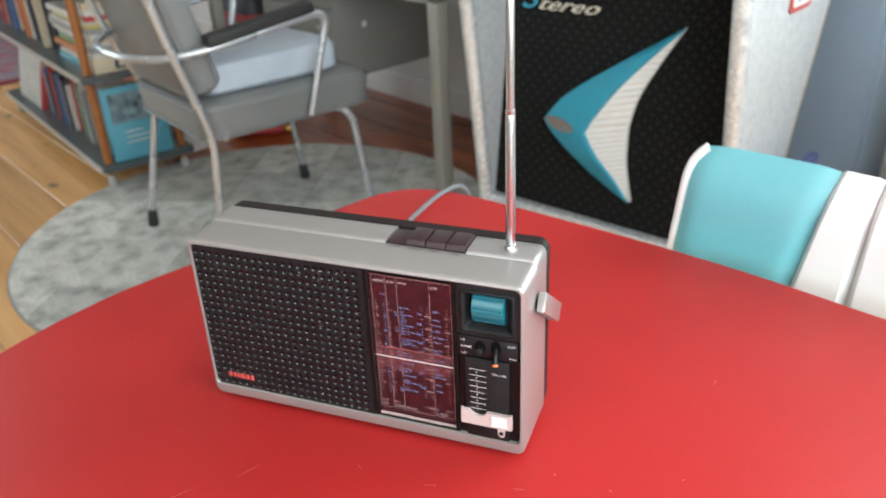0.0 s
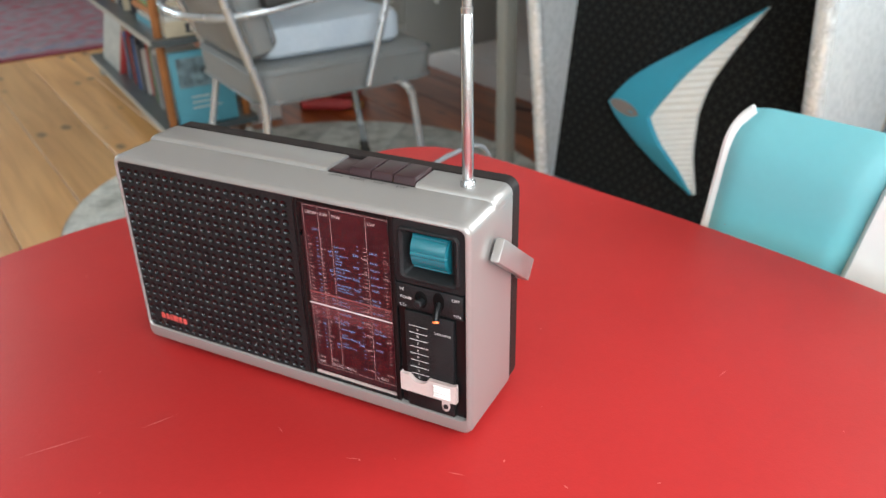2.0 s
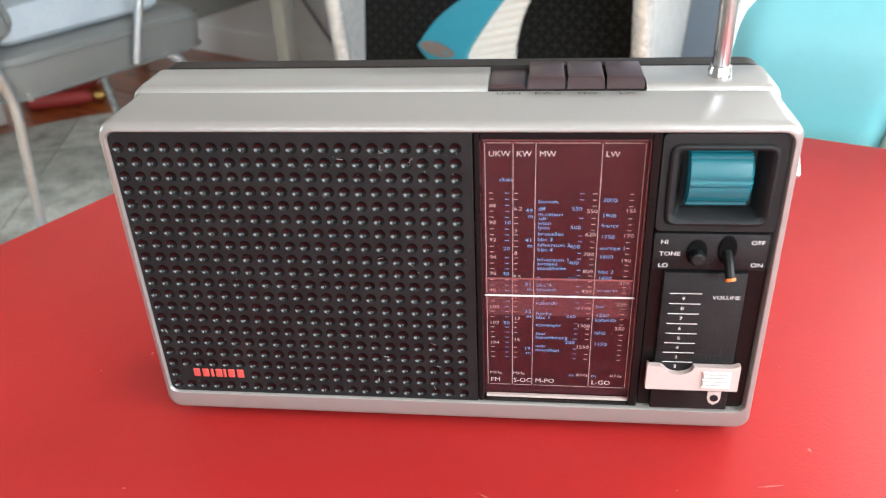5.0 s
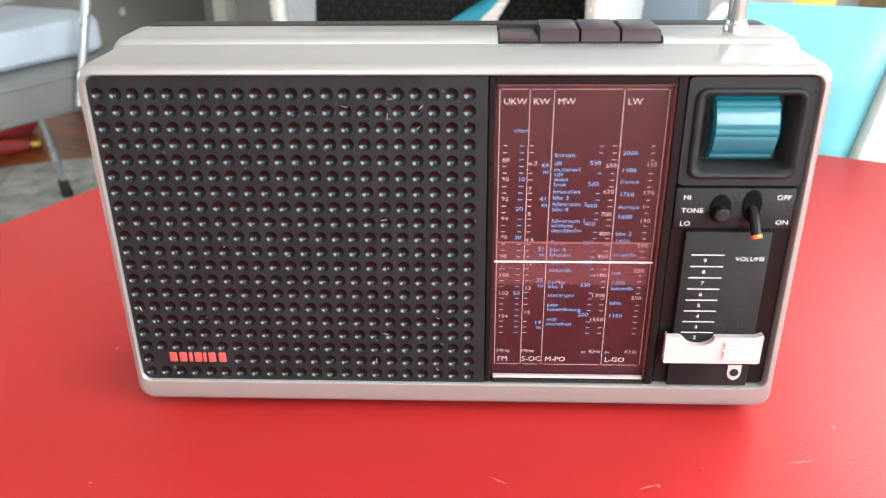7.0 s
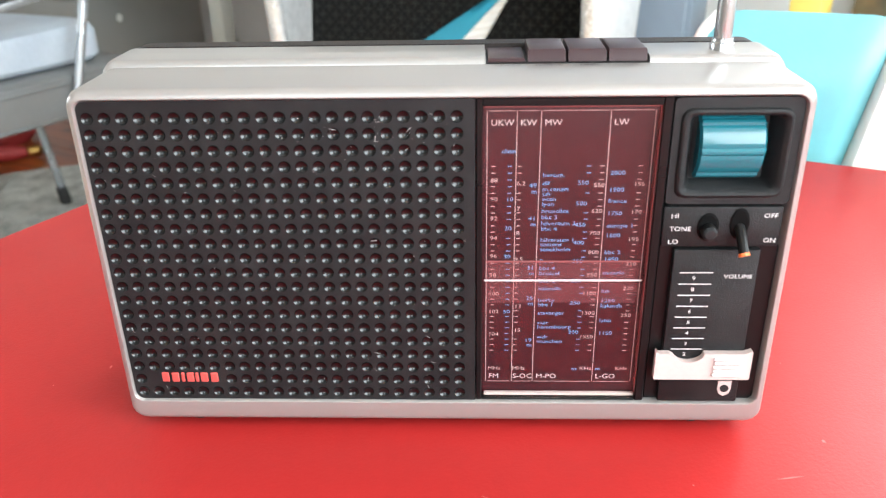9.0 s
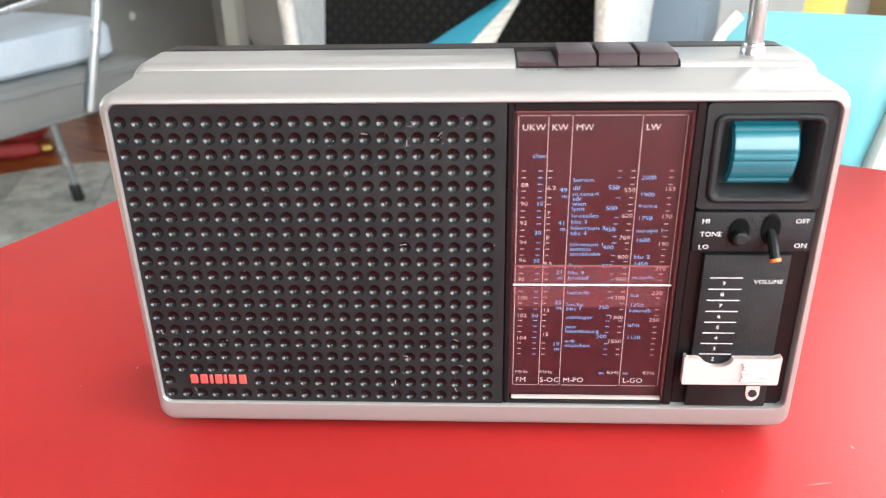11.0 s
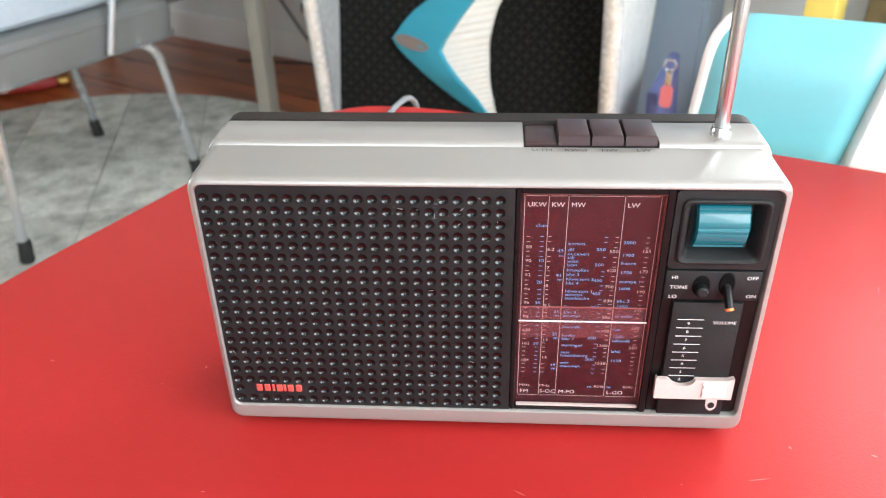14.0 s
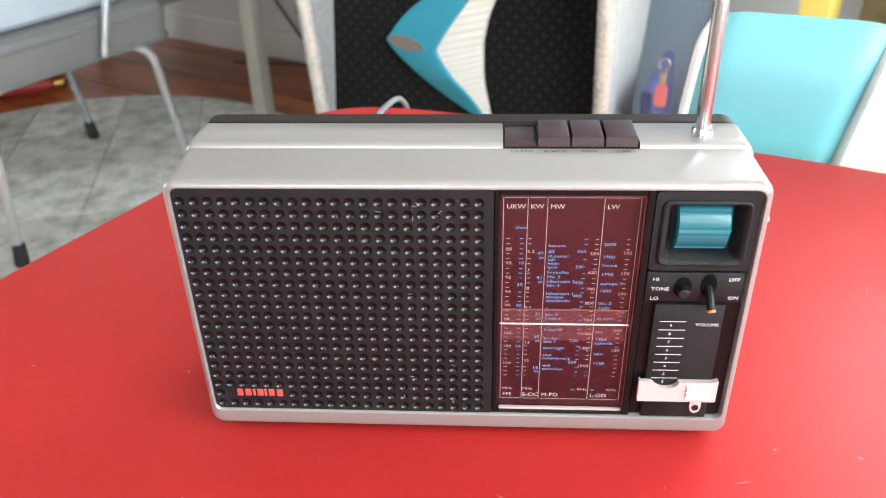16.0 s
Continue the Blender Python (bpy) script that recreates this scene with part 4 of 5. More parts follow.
outline = closed_curve([(-0.597, 0.420), (-0.577, 0.503), (-0.554, 0.562), (-0.497, 0.670), (-0.424, 0.812), (-0.400, 0.846), (-0.358, 0.867), (-0.295, 0.862), (-0.195, 0.833), (-0.039, 0.781), (0.112, 0.717), (0.330, 0.600), (0.510, 0.420), (0.560, 0.120), (0.440, -0.240), (0.120, -0.470), (-0.260, -0.470), (-0.520, -0.230), (-0.602, 0.100), (-0.608, 0.300)], 8)
mid = (-0.06, 0.22)


def inset(d):
    return [(x + (mid[0] - x) * d / math.hypot(mid[0] - x, mid[1] - y), y + (mid[1] - y) * d / math.hypot(mid[0] - x, mid[1] - y)) for x, y in outline]


table = thing("dining_table", pose(0, 0, 0), "freeform table with a scuffed red linoleum top", "table")
part("tabletop", loft([[Vector((x, y, z)) for x, y in inset(d)] for z, d in ((TOP - 0.026, 0.008), (TOP - 0.022, 0.002), (TOP - 0.006, 0.0), (TOP - 0.0015, 0.0016), (TOP, 0.005))]), RED, table, smooth=60)
for x, y in ((-0.42, 0.55), (0.28, 0.46), (0.25, -0.2), (-0.42, -0.1)):
    part("leg", lathe([(0.014, 0.0), (0.024, TOP - 0.026)], Matrix.Translation((x, y, 0)), 18), TUBE, table)
# pale scuffs and crumbs on the red top
rng = random.Random(21)
bm = bmesh.new()
for k in range(70):
    x, y = rng.uniform(-0.5, 0.2), rng.uniform(0.1, 0.82)
    if -0.38 < x < -0.09 and 0.40 < y < 0.50:
        continue
    a, n = rng.uniform(0, 3.1), rng.uniform(0.0003, 0.0008)
    ln = n * rng.choice((1, 1, 1.5, 2.5))
    c, s = math.cos(a), math.sin(a)
    bm.faces.new([bm.verts.new((x + c * u * ln - s * v * n, y + s * u * ln + c * v * n, TOP + 0.0004)) for u, v in ((-1, -0.6), (0.2, -1), (1, -0.3), (0.7, 0.8), (-0.4, 1))])
for x, y, a, ln in ((-0.29, 0.345, 62, 0.012), (-0.16, 0.37, 20, 0.005), (-0.33, 0.30, 55, 0.022), (-0.10, 0.385, 10, 0.006), (-0.215, 0.372, -30, 0.004), (0.02, 0.55, 70, 0.006)):
    c, s = math.cos(radians(a)), math.sin(radians(a))
    bm.faces.new([bm.verts.new((x + c * u * ln - s * v * 0.0004, y + s * u * ln + c * v * 0.0004, TOP + 0.0004)) for u, v in ((-1, 0), (0, -1), (1, 0), (0, 1))])
tagged(part("scuff", bm, SCUFF, table, "pale scuffs and specks", smooth=None), kind="stuff")

# ---- portable radio ----
RAD = pose(-0.234, 0.413, TOP, 0, 0, 0)
radio = thing("portable_radio", RAD, "silver and black vintage portable radio standing on the red table", "radio")
B, T, HW, DEPTH = 0.0042, 0.1455, 0.131, 0.058


def ring(x0, x1, z0, z1, r, y, n=5):
    return [Vector((x, y, z)) for x, z in rounded(x0, x1, z0, z1, r, n)]


def body_ring(g, y, r=0.0068):
    return ring(-HW + g, HW - g, B + g, T - g, max(r - g, 0.001), y)


def back_ring(g, y):
    """The back cover stands a little above the case."""
    return ring(-HW + g, HW - g, B + g, T + 0.0030 - g, 0.0085 - g, y)


OPEN = (-0.1275, 0.1272, 0.0144, 0.1413)
part("case", loft([ring(*OPEN, 0.004, 0.0260), ring(*OPEN, 0.004, 0.0008), ring(OPEN[0] - 0.0006, OPEN[1] + 0.0006, OPEN[2] - 0.0006, OPEN[3] + 0.0006, 0.0045, 0.0),
                   body_ring(0.0030, 0.0), body_ring(0.0017, 0.0004), body_ring(0.0007, 0.0013), body_ring(0.0, 0.0034), body_ring(0.0, DEPTH - 0.001), body_ring(0.001, DEPTH)]), SILVER, radio, "silver painted plastic case", smooth=40)
back = part("back_cover", loft([back_ring(0.0016, DEPTH + 0.0003), back_ring(0.0004, DEPTH + 0.0012), back_ring(0.0006, 0.069), back_ring(0.004, 0.0725)]), BACK_BLACK, radio, "dark brown-black plastic back", smooth=40)


def deck(x0, x1, name):
    """The raised rear strip of the top; at the case's end it follows the rounded corner and fades out."""
    prof = [(0.0335, -0.2), (0.0337, 0.45), (0.0348, 0.85), (0.0366, 1.0), (0.0570, 1.0), (0.0582, 0.7), (0.0583, -0.2)]
    rise, r = 0.0026, 0.0068
    line = []
    if x0 < -0.1:
        line += [(-HW + r - r * math.cos(radians(k)), T - r + r * math.sin(radians(k)), -math.cos(radians(k)), math.sin(radians(k)), min(1, (k - 15) / 55)) for k in range(15, 86, 7)]
    else:
        line += [(x0, T, 0, 1, 1)]
    if x1 > 0.1:
        line += [(HW - r + r * math.cos(radians(k)), T - r + r * math.sin(radians(k)), math.cos(radians(k)), math.sin(radians(k)), min(1, (k - 15) / 55)) for k in range(85, 14, -7)]
    else:
        line += [(x1, T, 0, 1, 1)]
    bm = bmesh.new()
    vs = [[bm.verts.new((x + nx * rise * (f * h if h > 0 else h), y, z + nz * rise * (f * h if h > 0 else h))) for y, h in prof] for x, z, nx, nz, f in line]
    for a, b in zip(vs, vs[1:]):
        for k in range(len(prof) - 1):
            bm.faces.new((a[k], a[k + 1], b[k + 1], b[k]))
    bm.faces.new(vs[0])
    bm.faces.new(vs[-1][::-1])
    part(name, bm, SILVER, radio, smooth=60)


deck(-HW, 0.0178, "top_deck")
deck(0.0795, HW, "top_deck")
well = part("button_well", box(0.0180, 0.0793, 0.0338, 0.0588, T - 0.0003, T + 0.0004), GLOSS_BLACK, radio)
for k in range(4):
    x = 0.0186 + k * 0.01525
    h = 0.0018 if k == 0 else 0.0052
    bm = loft([[Vector((a, b, z)) for a, b in ((x + g, 0.0345 + f), (x + 0.0143 - g, 0.0345 + f), (x + 0.0143 - g, 0.0560 - g), (x + g, 0.0560 - g))] for z, g, f in ((T + 0.0005, 0.0, 0.0), (T + h - 0.001, 0.0, 0.0008), (T + h - 0.0003, 0.0003, 0.0014), (T + h, 0.0009, 0.0024))])
    part("band_button", bm, BUTTON, radio, "dark brown band button, pressed in" if k == 0 else "dark brown band button", smooth=30)
bm = bmesh.new()
for k, w in enumerate(("U-FM", "KW-S", "MW", "LW")):
    t = bmesh.new()
    words(w, 0.0, 0.0, 0.0034, t, 0.0, 0, 1.25, True)
    for v in t.verts:
        v.co = Vector((v.co.x + 0.0262 + k * 0.01525, 0.0292 + v.co.z, T + 0.0003))
    me = bpy.data.meshes.new("t")
    t.to_mesh(me)
    t.free()
    bm.from_mesh(me)
    bpy.data.meshes.remove(me)
part("button_lettering", bm, PRINT_DARK, radio, "dark printed band letters", smooth=None)
# telescopic aerial
aer = part("aerial", lathe([(0.0034, 0.0), (0.0034, 0.094), (0.0030, 0.0955)], Matrix.Translation((0.1085, 0.044, T + 0.004)), 24), CHROME, radio, "bright chrome telescopic aerial", smooth=40)
part("aerial_section", lathe([(0.0034, 0.0956), (0.0034, 0.0962), (0.0034, 0.0985), (0.0028, 0.0990), (0.0028, 0.235), (0.0025, 0.236), (0.0023, 0.38), (0.0020, 0.381), (0.0018, 0.50), (0.0032, 0.502), (0.0032, 0.510), (0.001, 0.512)], Matrix.Translation((0.1085, 0.044, T + 0.004)), 24), CHROME, aer, smooth=40)
part("aerial_socket", lathe([(0.0046, 0.0015), (0.0046, 0.0050), (0.0042, 0.0056), (0.0040, 0.0068), (0.0034, 0.0070)], Matrix.Translation((0.1085, 0.044, T)), 24), CHROME, aer, smooth=40)
# carrying handle, folded down behind
bm = bmesh.new()
swing = Matrix.Translation((0, 0.030, 0.1172)) @ pose(0, 0, 0, -37, 0, 0)
for s in (-1, 1):
    box(s * 0.1358 - 0.0030, s * 0.1358 + 0.0030, -0.007, 0.050, -0.0072, 0.0072, 0.0012, 2, bm=bm, m=swing)
box(-0.1388, 0.1388, 0.0485, 0.0525, -0.0072, 0.0072, 0.0012, 2, bm=bm, m=swing)
hd = part("carrying_handle", bm, SILVER, radio, "silver folding handle")
for s in (-1, 1):
    part("handle_pivot", lathe([(0.0058, -0.0034), (0.0060, 0.0034)], Matrix.Translation((s * 0.1325, 0.033, 0.1150)) @ pose(0, 0, 0, 0, 90, 0), 20), BACK_BLACK, hd, "dark handle pivot")
for x in (-0.105, 0.105):
    for y in (0.012, 0.060):
        part("rubber_foot", lathe([(0.005, 0.0), (0.0055, 0.001), (0.0055, 0.0055)], Matrix.Translation((x, y, 0)), 16), RUBBER, radio)

# front: pierced loudspeaker grille
GX0, GX1, GZ0, GZ1 = -0.1273, 0.0138, 0.0146, 0.1410
PX, PZ, COLS, ROWS_ = 0.00625, 0.00613, 22, 20
HX, HZ = -0.1238, 0.1348
bm = bmesh.new()
Y = 0.0012
SEG = 12


def grid_vert(store, x, z, y):
    k = (round(x * 1e6), round(z * 1e6), round(y * 1e6))
    if k not in store:
        store[k] = bm.verts.new((x, y, z))
    return store[k]


def cell(cx, cz, hole, store):
    """One square of the plate, with its dimple: a round glossy bowl."""
    hx, hz = PX / 2, PZ / 2
    if not hole:
        bm.faces.new([grid_vert(store, cx + a * hx, cz + b * hz, Y) for a, b in ((-1, -1), (0, -1), (1, -1), (1, 0), (1, 1), (0, 1), (-1, 1), (-1, 0))])
        return
    sq = [grid_vert(store, cx + a * hx, cz + b * hz, Y) for a, b in ((1, 0), (1, 1), (0, 1), (-1, 1), (-1, 0), (-1, -1), (0, -1), (1, -1))]
    rings = [[bm.verts.new((cx + r * math.cos(2 * math.pi * k / 16), y, cz + r * math.sin(2 * math.pi * k / 16))) for k in range(16)] for r, y in ((0.00232, Y), (0.00222, Y + 0.00018), (0.0019, Y + 0.00046), (0.0014, Y + 0.00078), (0.0008, Y + 0.00099), (0.0003, Y + 0.00106))]
    for k in range(8):
        bm.faces.new((sq[k], sq[(k + 1) % 8], rings[0][(2 * k + 2) % 16], rings[0][2 * k + 1], rings[0][2 * k]))
    for a, b in zip(rings, rings[1:]):
        for k in range(16):
            bm.faces.new((a[k], a[(k + 1) % 16], b[(k + 1) % 16], b[k])).material_index = 1
    bm.faces.new(rings[-1]).material_index = 1


store = {}
for i in range(COLS):
    for j in range(ROWS_):
        cell(HX + i * PX, HZ - j * PZ, not (j == ROWS_ - 2 and 1 <= i <= 5), store)
ax0, ax1, az0, az1 = HX - PX / 2, HX + (COLS - 0.5) * PX, HZ - (ROWS_ - 0.5) * PZ, HZ + PZ / 2
for x0, x1, z0, z1 in ((GX0, ax0, GZ0, GZ1), (ax1, GX1, GZ0, GZ1), (ax0, ax1, GZ0, az0), (ax0, ax1, az1, GZ1)):
    quad(bm, x0, x1, z0, z1, Y)
for x0, x1, z0, z1 in ((GX0, GX1, GZ0, GZ0), (GX0, GX1, GZ1, GZ1)):
    bm.faces.new([bm.verts.new(p) for p in ((x0, Y, z0), (x1, Y, z0), (x1, 0.006, z0), (x0, 0.006, z0))])
for x in (GX0, GX1):
    bm.faces.new([bm.verts.new(p) for p in ((x, Y, GZ0), (x, Y, GZ1), (x, 0.006, GZ1), (x, 0.006, GZ0))])
grille = part("speaker_grille", bm, [BLACK, DIMPLE], radio, "black plastic grille with rows of dimpled holes", smooth=50)
bm = bmesh.new()
for k in range(7):
    wide = 0.0030 if k not in (2, 4) else 0.0014
    x = -0.1150 + (0, 0.0041, 0.0080, 0.0103, 0.0138, 0.0161, 0.0203)[k]
    box(x, x + wide, Y - 0.0007, Y + 0.0002, 0.0232, 0.0276, 0.0003, 1, bm=bm)
part("maker_mark", bm, RED_LOGO, grille, "red raised maker's mark as plain blocks")

# dust and small scratches caught on the grille and the case
rng = random.Random(9)
bm = bmesh.new()
for k in range(90):
    x, z = rng.uniform(GX0 + 0.002, GX1 - 0.002), rng.uniform(GZ0 + 0.002, GZ1 - 0.002)
    if k > 50:
        x, z = -0.02 + rng.gauss(0, 0.018), 0.128 + rng.gauss(0, 0.006)
        if not (GX0 < x < GX1 and GZ0 < z < GZ1 - 0.001):
            continue
    a, n = rng.uniform(0, 3.14), rng.uniform(0.00008, 0.0002)
    ln = n * rng.choice((1, 1, 2, 7))
    c, s = math.cos(a), math.sin(a)
    bm.faces.new([bm.verts.new((x + c * u * ln - s * v * n, Y - 0.0001, z + s * u * ln + c * v * n)) for u, v in ((-1, -0.6), (1, -0.5), (0.8, 0.7), (-0.6, 0.8))])
tagged(part("dust", bm, GREY_DUST, grille, "pale dust specks", smooth=None), kind="stuff")

# tuning dial behind a clear window
DX0, DX1 = 0.0142, 0.0822
dial = part("tuning_dial", box(DX0 + 0.001, DX1 - 0.002, 0.0055, 0.0068, 0.0150, 0.1395), MAROON, radio, "dark maroon tuning dial")
bm = bmesh.new()
for x0, x1, z0, z1 in ((DX0, DX0 + 0.0022, 0.0146, 0.1411), (DX1 - 0.0034, DX1, 0.0146, 0.1411), (DX0 + 0.0022, DX1 - 0.0034, 0.0146, 0.0154), (DX0 + 0.0022, DX1 - 0.0034, 0.1382, 0.1411)):
    box(x0, x1, 0.0012, 0.0072, z0, z1, 0.0004, 1, bm=bm)
part("dial_frame", bm, GLOSS_BLACK, dial, "glossy black dial surround")
pane = part("dial_window", box(DX0 + 0.0023, DX1 - 0.0035, 0.0014, 0.0024, 0.0155, 0.1381, 0.0002, 1), PANE, dial, "clear acrylic window")
pane.visible_shadow = False
PY = 0.0052
bm = bmesh.new()
L = 0.00026
xs = (0.0181, 0.0287, 0.0372, 0.0616, 0.0772)
DZ0, DZ1 = 0.0212, 0.1355
for x in xs[1:4]:
    quad(bm, x - L / 2, x + L / 2, DZ0, DZ1, PY)
for x0, x1 in zip(xs, xs[1:]):
    for z in (DZ0, DZ1):
        quad(bm, x0 + 0.0007, x1 - 0.0007, z - L / 2, z + L / 2, PY)
for x in (xs[0], xs[4]):
    quad(bm, x - L / 2, x + L / 2, DZ0, DZ1, PY)
part("scale_line", bm, PRINT_PALE, dial, "pale printed scale lines", smooth=None)


def scale_words(name, mat, rows, size, label, wide=1.2):
    bm = bmesh.new()
    for text, x, z in rows:
        words(text, x / 1000, z / 1000 - 0.0018 - size * 0.35, size, bm, PY, 0, wide)
    part(name, bm, mat, dial, label, smooth=None)


scale_words("band_name", PRINT_BAND, [("UKW", 19.4, 133), ("KW", 29.8, 133), ("MW", 38.4, 133), ("LW", 62.8, 133), ("FM", 19.2, 25.6), ("S-OC", 29.1, 25.6), ("M-PO", 38.6, 25.6), ("L-GO", 62.8, 25.6)], 0.0032, "pale printed band names", 1.08)
scale_words("fm_scale", PRINT_PALE, [("88", 19.4, 111.2), ("90", 19.4, 103.8), ("92", 19.4, 96), ("94", 19.4, 88), ("96", 19.4, 80.4), ("98", 19.2, 72.2), ("100", 19.0, 64), ("102", 19.0, 56), ("104", 19.0, 45.6), ("MHz", 18.9, 29.4)], 0.0023, "pale printed megahertz figures")
scale_words("channel_scale", PRINT_BLUE, [("chan", 23.4, 122.4), ("10", 25.2, 103.8), ("20", 24.8, 92), ("30", 24.6, 80.2), ("50", 24.8, 56)], 0.0023, "blue printed channel figures")
scale_words("short_wave_scale", PRINT_PALE, [("6.2", 29.0, 110), ("7", 29.2, 100), ("8", 29.2, 90), ("9.5", 28.8, 79), ("11", 29.2, 69), ("13", 29.2, 58.4), ("15", 29.2, 47.4), ("MHz", 28.8, 29.4)], 0.0023, "pale printed short-wave figures")
scale_words("metre_band_scale", PRINT_BLUE, [("49", 33.6, 109.2), ("m", 34.4, 106.8), ("41", 33.6, 96), ("m", 34.4, 93.6), ("31", 33.6, 75.4), ("m", 34.4, 73), ("25", 33.6, 62), ("m", 34.4, 59.6), ("19", 33.6, 42.8), ("m", 34.4, 40.6)], 0.0024, "blue printed metre bands")
scale_words("station_names", PRINT_BLUE, [("berom.", 38.4, 113.2), ("dlf", 38.4, 110), ("m.ceneri", 38.4, 107.7), ("sdr", 38.4, 105.8), ("wien", 38.4, 103.8), ("lyon", 38.4, 101.8), ("bruxelles", 38.4, 99), ("bbc 3", 38.4, 96.5), ("hilversum 3", 38.4, 94), ("bbc 4", 38.4, 91.8), ("hilversum 1", 38.4, 87.2), ("sottens", 38.4, 85.3), ("stockholm", 38.4, 83.2), ("Paris", 38.4, 78.2)], 0.0023, "blue printed station names")
scale_words("station_names", PRINT_BLUE, [("bbc 4", 38.4, 75.2), ("brussel", 38.4, 73), ("hilv. 2", 38.4, 69.6), ("kalundb", 38.4, 66.4), ("horby", 38.4, 61.2), ("bbc 1", 38.4, 59.2), ("stavanger", 38.4, 55.4), ("saar", 38.4, 51), ("luxembourg", 38.4, 49), ("wdr", 38.4, 44.4), ("munchen", 38.4, 42.3)], 0.0023, "blue printed station names")
scale_words("metre_scale", PRINT_BLUE, [("550", 51.2, 110.2), ("500", 51.0, 102), ("450", 51.0, 93.4), ("400", 50.8, 86), ("350", 50.8, 78.2), ("300", 50.8, 69.8), ("250", 50.8, 60), ("200", 50.8, 46.6), ("m", 53.0, 29.2), ("m", 62.6, 29.2)], 0.0023, "blue printed wavelengths")
scale_words("medium_wave_scale", PRINT_PALE, [("550", 57.0, 109.2), ("620", 56.8, 99), ("700", 56.6, 90), ("800", 56.6, 82), ("950", 56.6, 72.4), ("1100", 55.4, 64.2), ("1300", 55.4, 55.4), ("1550", 55.4, 44.4), ("KHz", 56.2, 29.4)], 0.0023, "pale printed kilohertz figures")
scale_words("long_wave_names", PRINT_BLUE, [("2000", 62.8, 114), ("1900", 62.8, 107.4), ("france", 62.8, 103), ("1750", 62.8, 98), ("europe 1", 62.8, 93), ("1600", 62.8, 89), ("bbc 2", 62.8, 82), ("1450", 62.8, 79), ("m.carlo", 62.8, 73.2), ("lux", 62.8, 65.4), ("1250", 62.8, 61), ("kalundb", 62.8, 58.6), ("lahti", 62.8, 52), ("1150", 62.8, 46.2)], 0.0023, "blue printed long-wave names")
scale_words("long_wave_scale", PRINT_PALE, [("155", 71.6, 109.6), ("170", 71.4, 98.6), ("190", 71.2, 87.4), ("210", 71.2, 77), ("230", 71.0, 66.4), ("250", 71.0, 54.4), ("KHz", 70.6, 29.4)], 0.0023, "pale printed long-wave figures")
for x, mat, wide, figures in ((0.0196, PRINT_PALE, 0.0016, (111, 103.8, 96, 88, 80.4, 72.2, 64, 56, 45.6)), (0.0256, PRINT_BLUE, 0.0016, (103.8, 92, 80.2, 56)), (0.0292, PRINT_PALE, 0.0015, (110, 100, 90, 79, 69, 58.4, 47.4)),
                              (0.0542, PRINT_BLUE, 0.0016, (110.2, 102, 93.4, 86, 78.2, 69.8, 60, 46.6)), (0.0590, PRINT_PALE, 0.0016, (109.2, 99, 90, 82, 72.4, 64.2, 55.4, 44.4)), (0.0728, PRINT_PALE, 0.0016, (109.6, 98.6, 87.4, 77, 66.4, 54.4))):
    bm = bmesh.new()
    z = 0.1148
    while z > 0.034:
        if min(abs(z + 0.0018 - f / 1000) for f in figures) > 0.0016:
            quad(bm, x, x + wide, z - 0.00014, z + 0.00014, PY)
        z -= 0.00262
    part("scale_ticks", bm, mat, dial, "fine printed tick marks", smooth=None)
bm = bmesh.new()
box(0.0784, 0.0788, 0.0026, 0.0053, 0.0175, 0.1378, 0.0001, 1, bm=bm)
box(0.0174, 0.0783, 0.0026, 0.0053, 0.1374, 0.1378, 0.0001, 1, bm=bm)
part("dial_rim", bm, CURSOR_PINK, dial, "thin clear maroon rim")
part("cursor_plate", box(0.0178, 0.0764, 0.0046, 0.0051, 0.0585, 0.0765, 0.0001, 1), FILM, dial, "translucent pink pointer plate").visible_shadow = False
part("cursor_edge", box(0.0176, 0.0766, 0.0042, 0.0050, 0.0763, 0.0768, 0.0001, 1), CURSOR_PINK, dial, "pink pointer edge")
part("needle", box(0.0172, 0.0778, 0.0036, 0.0046, 0.0684, 0.0689, 0.0002, 1), PRINT_WHITE, dial, "white tuning needle")
part("dial_base_strip", box(0.0174, 0.0786, 0.0030, 0.0050, 0.0156, 0.0168, 0.0003, 1), PINK_WHITE, dial, "pale strip under the dial")

# tuning wheel in its square recess
KX0, KX1 = 0.0826, 0.1268
ko = (0.0873, 0.1218, 0.1060, 0.1350)
kn = part("tuning_panel", loft([ring(0.0910, 0.1176, 0.1092, 0.1336, 0.001, 0.0075, 4), ring(ko[0] + 0.0012, ko[1] - 0.0012, ko[2] + 0.0010, ko[3] - 0.0006, 0.0022, 0.0012, 4), ring(*ko, 0.0026, 0.0001, 4),
                                ring(ko[0] - 0.0008, ko[1] + 0.0008, ko[2] - 0.0008, ko[3] + 0.0008, 0.0032, -0.0002, 4), ring(ko[0] - 0.0016, ko[1] + 0.0016, ko[2] - 0.0016, ko[3] + 0.0016, 0.0036, 0.0002, 4), ring(ko[0] - 0.0021, ko[1] + 0.0021, ko[2] - 0.0021, ko[3] + 0.0021, 0.0038, 0.0012, 4),
                                ring(KX0, KX1, 0.1014, 0.1408, 0.002, 0.0012, 4), ring(KX0, KX1, 0.1014, 0.1408, 0.002, 0.006, 4)], last=False), BLACK, radio, "black textured panel with a square recess", smooth=24)
bm = bmesh.new()
prof = []
R = 0.0138
for k in range(96):
    a = 2 * math.pi * k / 96
    ph = (k % 12)
    r = R + (0.0008 if ph in (0, 1) else 0.0001 if ph in (2, 11) else 0.0004)
    prof.append((r * math.cos(a), r * math.sin(a)))
